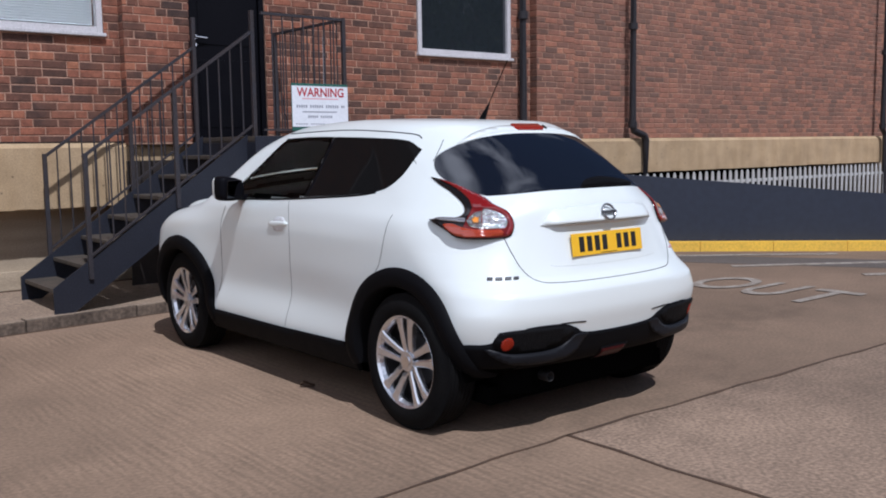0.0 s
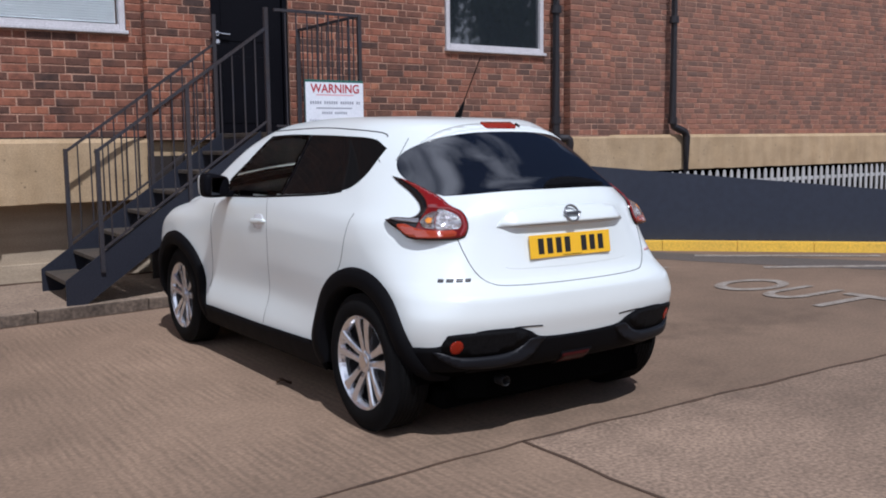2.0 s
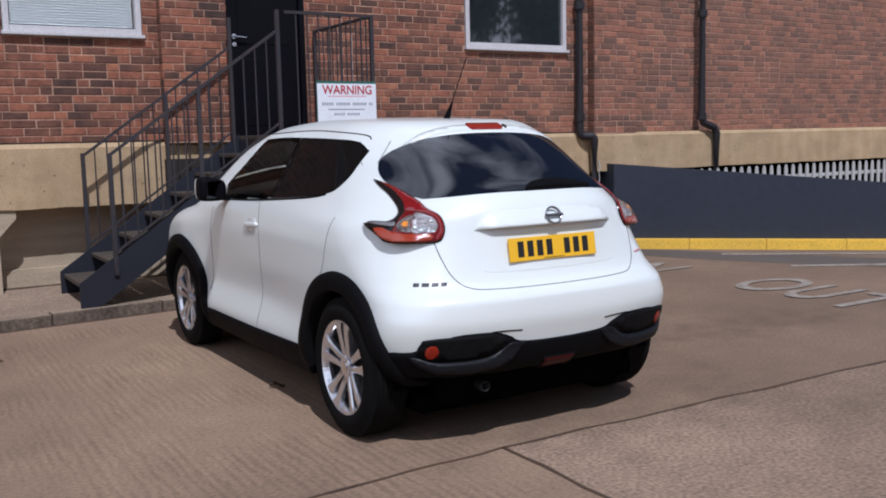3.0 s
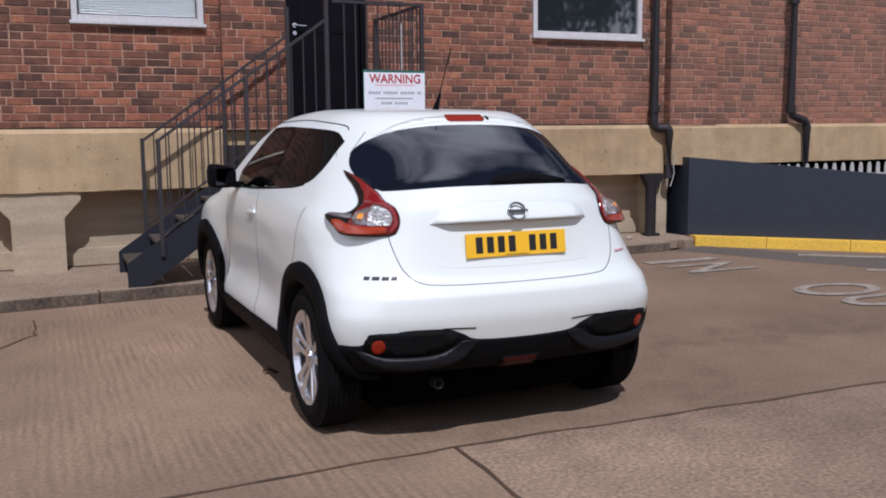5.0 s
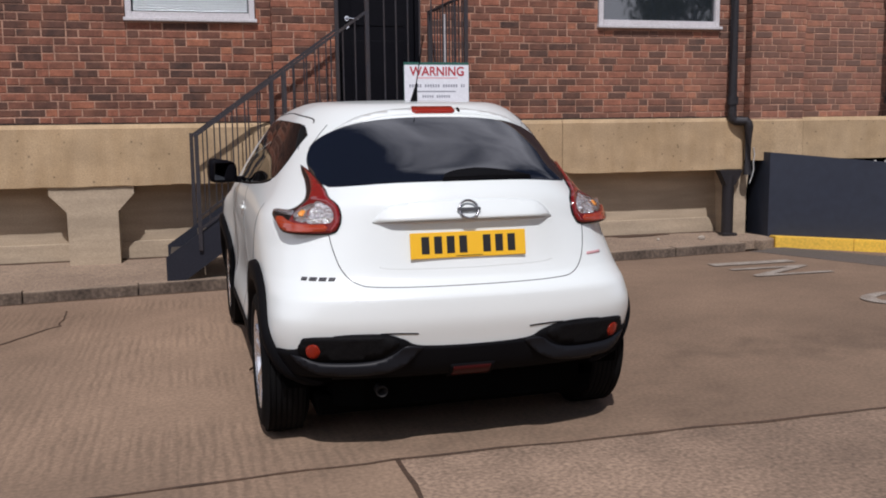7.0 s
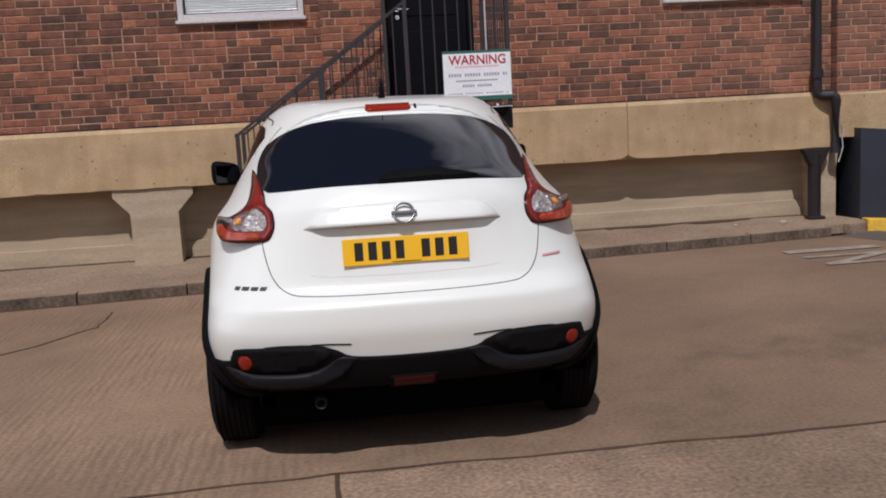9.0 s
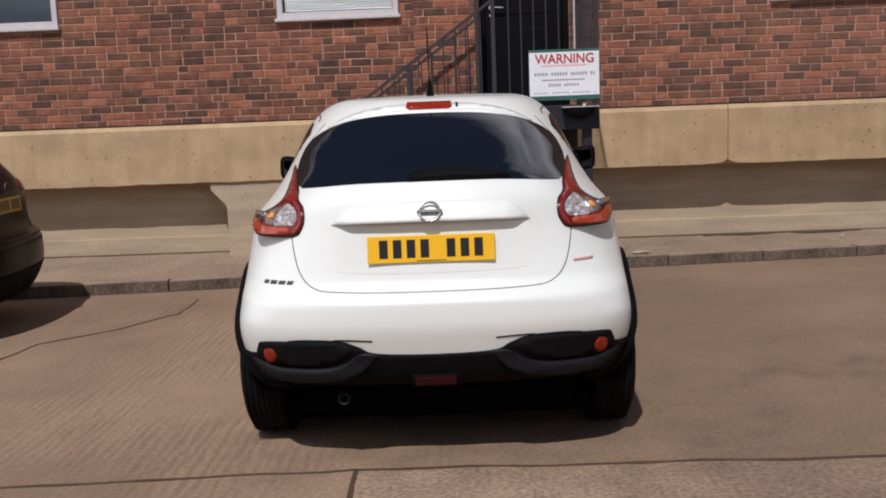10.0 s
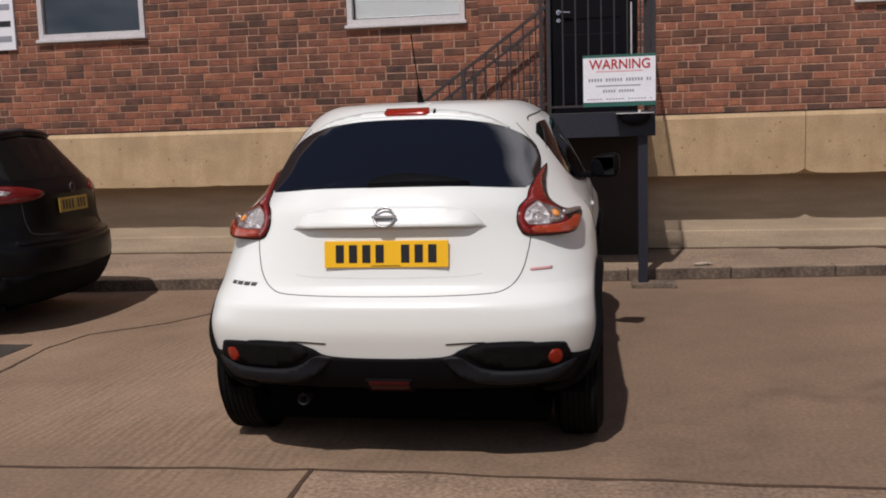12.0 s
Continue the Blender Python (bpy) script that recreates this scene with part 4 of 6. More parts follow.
for za, zb, xa, xb, m, dash in ((1.842, 1.852, 4.47, 4.86, PINK_INK, 0), (1.764, 1.790, 4.41, 4.925, GREY_INK, 0.024), (1.722, 1.732, 4.47, 4.84, GREY_INK, 0), (1.672, 1.694, 4.53, 4.79, GREY_INK, 0.022), (1.612, 1.622, 4.40, 4.93, GREY_INK, 0.026)):
    x, n = xa, 0
    while x < xb - 0.005:
        L = min(dash * 0.62 if dash else xb - xa, xb - x)
        if not dash or n % 7 != 5:
            part("print_bar", boxed(x, x + L, SY - 0.0052, SY - 0.0042, za, zb), m, sign)
        x += dash if dash else L
        n += 1

# dark dome with a pale rim under the end of the sign
bowl = bmesh.new()
bmesh.ops.create_uvsphere(bowl, u_segments=20, v_segments=10, radius=0.06, matrix=Matrix.Translation((4.79, 7.47, 1.487)) @ Matrix.Diagonal((2.35, 1.0, 1.7, 1)))
bmesh.ops.delete(bowl, geom=[v for v in bowl.verts if v.co.z > 1.4875], context="VERTS")
dome = tagged(new("dome_lamp"), "small dark dome lamp with pale rim on the landing edge", "lamp")
part("dome", bowl, DOORPAINT, dome, smooth=True)
part("rim", boxed(4.635, 4.945, 7.41, 7.534, 1.488, 1.496, bevel=0.003), GALV, dome, "pale metal rim")
part("bracket", boxed(4.82, 4.84, 7.51, 7.534, 1.495, 1.52), GALV, dome)

# small notice board at the far end of the wall
board = tagged(new("notice_board"), "white notice board with grey lettering on brick", "sign")
part("face", boxed(-2.6, -1.76, W - 0.03, W - 0.002, 2.41, 3.5, bevel=0.003), WHITE_SIGN, board)
for z, xa, m in ((2.66, -2.05, INK), (2.84, -1.93, GREY_INK), (2.50, -1.95, GREY_INK)):
    part("print_line", boxed(xa - 0.5, -1.80, W - 0.034, W - 0.0305, z, z + 0.06), m, board)


# ---- pipes ----
def downpipe(pts, name="downpipe"):
    p = tagged(new(name), "black cast-iron rainwater downpipe on the brick wall", "drainpipe", "downpipes")
    part("pipe", tube(pts, 0.052, 14), PIPE, p, smooth=False)
    for q in pts[:1]:
        for z in (1.62, 3.0, 4.4):
            part("collar", rod(bmesh.new(), (q[0], q[1], z), (q[0], q[1], z + 0.09), 0.066, 14), PIPE, p)
    return p


downpipe([(8.53, 8.85, 6.3), (8.53, 8.85, 1.50), (8.54, 8.848, 1.455), (8.57, 8.84, 1.435), (8.63, 8.815, 1.43), (8.68, 8.795, 1.43), (8.70, 8.785, 1.41), (8.71, 8.782, 1.37), (8.71, 8.782, 0.82)])
drain = tagged(new("waste_pipe"), "black drain pipe with flared head below the beam", "drainpipe")
part("pipe", rod(bmesh.new(), (8.51, 8.86, 0.12), (8.51, 8.86, 0.80), 0.068, 16), PIPE, drain)
part("head", prism([(8.45, 0.70), (8.40, 0.80), (8.36, 0.873), (8.66, 0.873), (8.63, 0.80), (8.57, 0.70)], "y", 8.80, 8.905), PIPE, drain)
part("foot", boxed(8.42, 8.60, 8.78, 8.905, 0.105, 0.145, bevel=0.01), PIPE, drain)
cable = thing("cable", tube([(8.775, 8.775, 1.13), (8.79, 8.772, 1.05), (8.775, 8.772, 0.96), (8.785, 8.772, 0.88), (8.765, 8.775, 0.80), (8.74, 8.78, 0.72)], 0.007, 8), GALV, "thin pale cable looped beside the downpipe", "cable")
downpipe([(10.63, 8.79, 6.3), (10.63, 8.79, 1.66), (10.66, 8.785, 1.58), (10.75, 8.76, 1.54), (10.83, 8.745, 1.51), (10.87, 8.74, 1.44), (10.87, 8.74, 0.4)])
downpipe([(17.9, 8.72, 6.3), (17.9, 8.72, 1.6), (17.98, 8.70, 1.5), (18.0, 8.70, 0.3)])
# ---- car bodies as smooth solids ----
def eased(xs, ys, n=400):
    """A smooth curve through the points, as a fine table."""
    xs, ys = np.array(xs, float), np.array(ys, float)
    d = np.diff(ys) / np.diff(xs)
    m = np.r_[d[0], np.where(d[1:] * d[:-1] > 0, 2 * d[1:] * d[:-1] / (d[1:] + d[:-1] + 1e-12), 0), d[-1]]
    q = np.linspace(xs[0], xs[-1], n)
    i = np.clip(np.searchsorted(xs, q) - 1, 0, len(xs) - 2)
    h = xs[i + 1] - xs[i]
    s = (q - xs[i]) / h
    v = ys[i] * (1 + 2 * s) * (1 - s) ** 2 + h * m[i] * s * (1 - s) ** 2 + ys[i + 1] * s * s * (3 - 2 * s) + h * m[i + 1] * s * s * (s - 1)
    return q, v


def smax(a, b, k):
    h = np.maximum(k - np.abs(a - b), 0) / k
    return np.maximum(a, b) + h * h * k * 0.25


class Shell:
    """A car's outer skin: y runs forward from the rear axle, z up. Side widths, tail, roof and nose lines meet with soft corners."""

    def __init__(self, ys, zs, widths, tail, bow, roof, nose, crown=0.05, corner=0.26, edge=0.12, tight=1.0):
        self.crown, self.corner, self.edge, self.tight = crown, corner, edge, tight
        rows = np.array([eased(zs, w, 200)[1] for w in widths])
        grid = np.array([eased(ys, rows[:, j], 300)[1] for j in range(200)]).T
        for _ in range(20):
            p = np.pad(grid, 1, mode="edge")
            grid = (p[1:-1, 1:-1] * 2 + p[:-2, 1:-1] + p[2:, 1:-1] + p[1:-1, :-2] + p[1:-1, 2:]) / 6
        self.grid, self.y0, self.y1, self.z0, self.z1 = grid, ys[0], ys[-1], zs[0], zs[-1]
        self.tail, self.bow, self.roof, self.nose = eased(*zip(*tail)), eased(*zip(*bow)), eased(*zip(*roof)), eased(*zip(*nose))

    def width(self, y, z):
        a = np.clip((y - self.y0) / (self.y1 - self.y0), 0, 0.99999) * 299
        b = np.clip((z - self.z0) / (self.z1 - self.z0), 0, 0.99999) * 199
        i, j = a.astype(int), b.astype(int)
        a, b = a - i, b - j
        g = self.grid
        return g[i, j] * (1 - a) * (1 - b) + g[i + 1, j] * a * (1 - b) + g[i, j + 1] * (1 - a) * b + g[i + 1, j + 1] * a * b

    def value(self, p):
        x, y, z = np.abs(p[:, 0]), p[:, 1], p[:, 2]
        side = x - self.width(y, z)
        tail = np.interp(z, *self.tail) + np.interp(z, *self.bow) * x**3 / 0.55 - y
        roof = (z - np.interp(y, *self.roof) + self.crown * x**2) * 0.95
        nose = y - np.interp(z, *self.nose) + 0.32 * x**2
        f = smax(side, tail * 0.9, np.interp(z, [0.62, 0.90], [self.corner * self.tight, self.corner]))
        f = smax(f, nose, 0.3)
        f = smax(f, roof, self.edge)
        return smax(f, 0.2 - z, 0.05)

    def normal(self, p, e=0.004):
        g = np.stack([self.value(p + e * d) - self.value(p - e * d) for d in np.eye(3)], 1)
        return g / np.linalg.norm(g, axis=1)[:, None]

    def cast(self, start, way, reach=3.0, steps=240):
        """The first place where each ray enters the skin."""
        start, way = np.atleast_2d(np.array(start, float)), np.atleast_2d(np.array(way, float))
        lo, hi = np.zeros(len(start)), np.full(len(start), -1.0)
        for s in np.linspace(0, reach, steps):
            inside = (self.value(start + way * s) < 0) & (hi < 0)
            hi[inside] = s
            lo = np.where(hi < 0, s, lo)
        hi = np.where(hi < 0, lo, hi)
        for _ in range(22):
            mid = (lo + hi) / 2
            inside = self.value(start + way * mid[:, None]) < 0
            hi, lo = np.where(inside, mid, hi), np.where(inside, lo, mid)
        return start + way * hi[:, None]


ZS = [0.20, 0.35, 0.55, 0.75, 0.90, 1.02, 1.10, 1.22, 1.38, 1.48, 1.56]
CROSSOVER = Shell(
    [-0.75, -0.5, -0.2, 0.1, 0.6, 1.2, 1.9, 2.5, 3.0, 3.4],
    ZS,
    [
        [0.50, 0.74, 0.83, 0.803, 0.778, 0.76, 0.70, 0.60, 0.52, 0.47, 0.42],
        [0.58, 0.78, 0.853, 0.825, 0.805, 0.80, 0.72, 0.62, 0.55, 0.50, 0.45],
        [0.74, 0.82, 0.852, 0.848, 0.834, 0.825, 0.74, 0.65, 0.58, 0.53, 0.48],
        [0.82, 0.86, 0.862, 0.861, 0.856, 0.83, 0.765, 0.69, 0.62, 0.56, 0.51],
        [0.82, 0.862, 0.838, 0.85, 0.85, 0.825, 0.79, 0.725, 0.645, 0.59, 0.53],
        [0.82, 0.858, 0.820, 0.835, 0.84, 0.825, 0.80, 0.735, 0.655, 0.60, 0.54],
        [0.82, 0.858, 0.822, 0.833, 0.845, 0.838, 0.80, 0.74, 0.655, 0.60, 0.54],
        [0.82, 0.875, 0.892, 0.892, 0.882, 0.83, 0.77, 0.71, 0.63, 0.58, 0.52],
        [0.80, 0.86, 0.87, 0.86, 0.83, 0.77, 0.70, 0.62, 0.55, 0.5, 0.45],
        [0.70, 0.76, 0.78, 0.76, 0.70, 0.62, 0.55, 0.5, 0.45, 0.4, 0.35],
    ],
    [(0.15, -0.10), (0.27, -0.38), (0.32, -0.54), (0.37, -0.620), (0.41, -0.645), (0.50, -0.674), (0.62, -0.70), (0.70, -0.695), (0.745, -0.655), (0.78, -0.625), (0.88, -0.60), (0.98, -0.585), (1.08, -0.575), (1.17, -0.52), (1.30, -0.35), (1.44, -0.13), (1.50, -0.045), (1.60, 0.06)],
    [(0.15, 0.16), (0.6, 0.14), (0.75, 0.17), (0.92, 0.27), (1.05, 0.40), (1.25, 0.72), (1.6, 0.85)],
    [(-0.8, 1.44), (-0.2, 1.505), (0.3, 1.545), (0.9, 1.565), (1.4, 1.545), (1.75, 1.46), (2.1, 1.25), (2.35, 1.09), (2.6, 1.03), (3.0, 0.97), (3.25, 0.88), (3.42, 0.7)],
    [(0.15, 3.22), (0.35, 3.36), (0.6, 3.40), (0.8, 3.38), (0.95, 3.25), (1.6, 2.6)],
    tight=0.68,
)

ESTATE = Shell(
    [-1.05, -0.6, 0.0, 0.8, 1.8, 2.8, 3.4, 3.9],
    ZS,
    [
        [0.76, 0.84, 0.87, 0.87, 0.86, 0.84, 0.80, 0.72, 0.64, 0.58, 0.52],
        [0.80, 0.87, 0.90, 0.905, 0.90, 0.87, 0.82, 0.74, 0.66, 0.60, 0.54],
        [0.82, 0.89, 0.92, 0.92, 0.905, 0.88, 0.83, 0.76, 0.68, 0.62, 0.55],
        [0.82, 0.87, 0.895, 0.90, 0.895, 0.88, 0.84, 0.77, 0.69, 0.63, 0.56],
        [0.82, 0.87, 0.895, 0.90, 0.895, 0.88, 0.84, 0.77, 0.69, 0.63, 0.56],
        [0.82, 0.89, 0.92, 0.92, 0.89, 0.85, 0.80, 0.74, 0.66, 0.60, 0.54],
        [0.80, 0.87, 0.90, 0.89, 0.85, 0.79, 0.72, 0.66, 0.60, 0.54, 0.48],
        [0.70, 0.78, 0.80, 0.78, 0.72, 0.66, 0.60, 0.54, 0.48, 0.44, 0.40],
    ],
    [(0.15, -0.80), (0.35, -0.94), (0.50, -0.99), (0.64, -0.985), (0.70, -0.93), (0.80, -0.90), (1.0, -0.89), (1.10, -0.84), (1.25, -0.72), (1.40, -0.60), (1.52, -0.54), (1.60, -0.50)],
    [(0.15, 0.22), (0.6, 0.2), (0.8, 0.24), (1.05, 0.26), (1.3, 0.34), (1.6, 0.4)],
    [(-1.1, 1.47), (-0.5, 1.50), (0.3, 1.53), (1.2, 1.535), (1.8, 1.47), (2.5, 1.10), (2.8, 1.03), (3.4, 0.92), (3.9, 0.7)],
    [(0.15, 3.6), (0.4, 3.8), (0.65, 3.82), (0.85, 3.72), (1.0, 3.4), (1.6, 2.8)],
)

def inside(poly, u, v):
    """How far a point lies inside an outline; negative outside it."""
    hit, near_ = False, 9.0
    for (a, b), (c, d) in zip(poly, poly[1:] + poly[:1]):
        if (b > v) != (d > v) and u < (c - a) * (v - b) / (d - b) + a:
            hit = not hit
        k = min(max(((u - a) * (c - a) + (v - b) * (d - b)) / ((c - a) ** 2 + (d - b) ** 2), 0), 1)
        near_ = min(near_, math.hypot(a + k * (c - a) - u, b + k * (d - b) - v))
    return near_ if hit else -near_


class Lining:
    """The inner face of a skin, a little way in."""

    def __init__(self, shell, depth):
        self.shell, self.depth = shell, depth

    def value(self, p):
        return self.shell.value(p) + self.depth


def skin_mesh(shell, spine, lo, hi, cell, drop, edging=lambda c: False):
    """The whole skin: a fine box blown onto the solid from a line inside it; faces for which drop() holds are left open."""
    bm = bmesh.new()
    lo, hi = np.array(lo), np.array(hi)
    n = np.maximum(((hi - lo) / cell).astype(int), 1)
    seen = {}

    def vert(i, j, k):
        if (i, j, k) not in seen:
            seen[(i, j, k)] = bm.verts.new(lo + (hi - lo) * np.array([i, j, k]) / n)
        return seen[(i, j, k)]

    for a, b, c in ((0, 1, 2), (1, 2, 0), (2, 0, 1)):
        for side in (0, n[c]):
            for i in range(n[a]):
                for j in range(n[b]):
                    idx = []
                    for di, dj in ((0, 0), (1, 0), (1, 1), (0, 1)):
                        q = [0, 0, 0]
                        q[a], q[b], q[c] = i + di, j + dj, side
                        idx.append(vert(*q))
                    bm.faces.new(idx)
    bm.verts.index_update()
    p = np.array([v.co for v in bm.verts])
    s = np.stack([0 * p[:, 0], np.clip(p[:, 1], spine[0], spine[1]), np.full(len(p), spine[2])], 1)
    way = p - s
    way /= np.linalg.norm(way, axis=1)[:, None]
    a, b = np.zeros(len(p)), np.full(len(p), 2.2)
    for _ in range(30):
        mid = (a + b) / 2
        inside = shell.value(s + way * mid[:, None]) < 0
        a, b = np.where(inside, mid, a), np.where(inside, b, mid)
    q = s + way * a[:, None]
    for v, co in zip(bm.verts, q):
        v.co = co
    for f in bm.faces:
        c = f.calc_center_median()
        f.material_index = int(c.z < (0.345 if c.y > -0.25 else 0.42) or edging(c))
    gone = [f for f in bm.faces if drop(f.calc_center_median())]
    bmesh.ops.delete(bm, geom=gone, context="FACES")
    return bm


def polish(ob, shell, soft=0.02, across=1.0, lift=1.0):
    """Shade a panel by the even slope of the skin beneath it."""
    p = np.array([v.co for v in ob.data.vertices])
    nor = shell.normal(p, soft)
    nor[:, 0] *= across
    nor[:, 2] = np.minimum(nor[:, 2], lift)
    nor /= np.linalg.norm(nor, axis=1)[:, None]
    ob.data.normals_split_custom_set_from_vertices(nor.tolist())
    return ob


def smooth_line(pts, step=0.012, closed=True, sharp=()):
    """A rounded line through points in two dimensions; corners named in sharp stay sharp."""
    out, n = [], len(pts)
    for i in range(n if closed else n - 1):
        p = [np.array(pts[(i + k) % n] if closed else pts[min(max(i + k, 0), n - 1)], float) for k in (-1, 0, 1, 2)]
        m1 = 0 * p[1] if i in sharp else (p[2] - p[0]) / 2
        m2 = 0 * p[1] if (i + 1) % n in sharp else (p[3] - p[1]) / 2
        if i in sharp or (i + 1) % n in sharp:
            chord = p[2] - p[1]
            m1 = chord if i in sharp else m1
            m2 = chord if (i + 1) % n in sharp else m2
        k = max(int(np.linalg.norm(p[2] - p[1]) / step), 1)
        for j in range(k):
            s = j / k
            out.append(p[1] * (1 + 2 * s) * (1 - s) ** 2 + m1 * s * (1 - s) ** 2 + p[2] * s * s * (3 - 2 * s) + m2 * s * s * (s - 1))
    if not closed:
        out.append(np.array(pts[-1], float))
    return np.array(out)


def view(kind, uv, theta=42.0):
    """Start points and direction for casting: seen from behind, from the side, or from a rear quarter."""
    u, v = np.array(uv)[:, 0], np.array(uv)[:, 1]
    if kind == "rear":
        return np.stack([u, 0 * u - 1.5, v], 1), np.tile([0.0, 1, 0], (len(u), 1))
    if kind == "side":
        return np.stack([0 * u - 1.5, u, v], 1), np.tile([1.0, 0, 0], (len(u), 1))
    if kind == "top":
        return np.stack([u, v, 0 * u + 2.2], 1), np.tile([0.0, 0, -1], (len(u), 1))
    c, s = math.cos(radians(theta)), math.sin(radians(theta))
    return np.stack([u * c - 2 * s, -u * s - 2 * c, v], 1), np.tile([s, c, 0.0], (len(u), 1))


def patch(shell, kind, outline, off=0.004, cell=0.022, mirror=False, rim=0.012, theta=42.0, sharp=(), rounded=True, swell=0.0):
    """A panel with the given outline, laid on the skin and standing off it, with its rim turned in."""
    from mathutils.geometry import delaunay_2d_cdt
    line = smooth_line(outline, 0.012, True, sharp) if rounded else smooth_line(outline, 0.012, True, range(len(outline)))
    n = len(line)
    lo, hi = line.min(0), line.max(0)
    inner = []
    for r, y in enumerate(np.arange(lo[1] + cell / 2, hi[1], cell * 0.87)):
        for x in np.arange(lo[0] + cell / 2 + (r % 2) * cell / 2, hi[0], cell):
            d = np.abs(line - (x, y)).max(1).min()
            cross = ((line[:, 1] > y) != (np.roll(line[:, 1], -1) > y)) & (x < (np.roll(line[:, 0], -1) - line[:, 0]) * (y - line[:, 1]) / (np.roll(line[:, 1], -1) - line[:, 1] + 1e-12) + line[:, 0])
            if cross.sum() % 2 and d > cell * 0.4:
                inner.append((x, y))
    co = [Vector(p) for p in line] + [Vector(p) for p in inner]
    vs, _, fs, *_ = delaunay_2d_cdt(co, [(i, (i + 1) % n) for i in range(n)], [], 1, 1e-6)
    uv = np.array([tuple(v) for v in vs])
    p = shell.cast(*view(kind, uv, theta), reach=4.0)
    nor = shell.normal(p)
    rise = np.full(len(p), off)
    if swell:
        d = np.array([np.linalg.norm(line - q, axis=1).min() for q in uv])
        rise += swell * (1 - np.exp(-d / 0.02))
    top = p + nor * rise[:, None]
    bm = bmesh.new()
    made = [bm.verts.new(q) for q in top]
    sits = np.abs(shell.value(p)) < 0.01
    for f in fs:
        if len(set(f)) > 2 and all(sits[i] for i in f):
            try:
                bm.faces.new([made[i] for i in f])
            except ValueError:
                pass
    border = [e for e in bm.edges if len(e.link_faces) == 1]
    low = {}
    for e in border:
        for v in e.verts:
            if v not in low:
                i = made.index(v)
                low[v] = bm.verts.new(p[i] - nor[i] * rim)
    for e in border:
        a, b = e.verts
        bm.faces.new((a, b, low[b], low[a]))
    loose = [v for v in bm.verts if not v.link_faces]
    bmesh.ops.delete(bm, geom=loose, context="VERTS")
    if mirror:
        bmesh.ops.scale(bm, vec=(-1, 1, 1), verts=bm.verts)
    return bm


def lobe(bm, shell, far_=0.038):
    """Push a lamp's outer end out to the rear corner, so that it stands proud of the flank."""
    co = np.array([v.co for v in bm.verts])
    ease = lambda t: np.clip(t, 0, 1) ** 2 * (3 - 2 * np.clip(t, 0, 1))
    f = ease((np.abs(co[:, 0]) - 0.58) / 0.13) * ease((-0.09 - co[:, 1]) / 0.10) * ease((1.12 - co[:, 2]) / 0.06) * np.clip(shell.value(co) / 0.005, 0, 1)
    for v, k in zip(bm.verts, f):
        v.co += Vector((math.copysign(0.669, v.co.x), -0.743, 0)) * (far_ * k)
    return bm


def seam(shell, kind, pts, r=0.0035, mirror=False, off=0.0, theta=42.0, sharp=()):
    line = smooth_line(pts, 0.02, False, sharp)
    p = shell.cast(*view(kind, line, theta), reach=4.0)
    p = p + shell.normal(p) * off
    if mirror:
        p[:, 0] *= -1
    return tube(p, r, 6)


def lathe(profile, segs=48):
    """Turned about the x axis: rows of (x, radius)."""
    bm, rings = bmesh.new(), []
    for k in range(segs):
        a = k * math.tau / segs
        rings.append([bm.verts.new((x, r * math.cos(a), r * math.sin(a))) for x, r in profile])
    for k in range(segs):
        a, b = rings[k], rings[(k + 1) % segs]
        for i in range(len(profile) - 1):
            bm.faces.new((a[i], a[i + 1], b[i + 1], b[i]))
    return bm


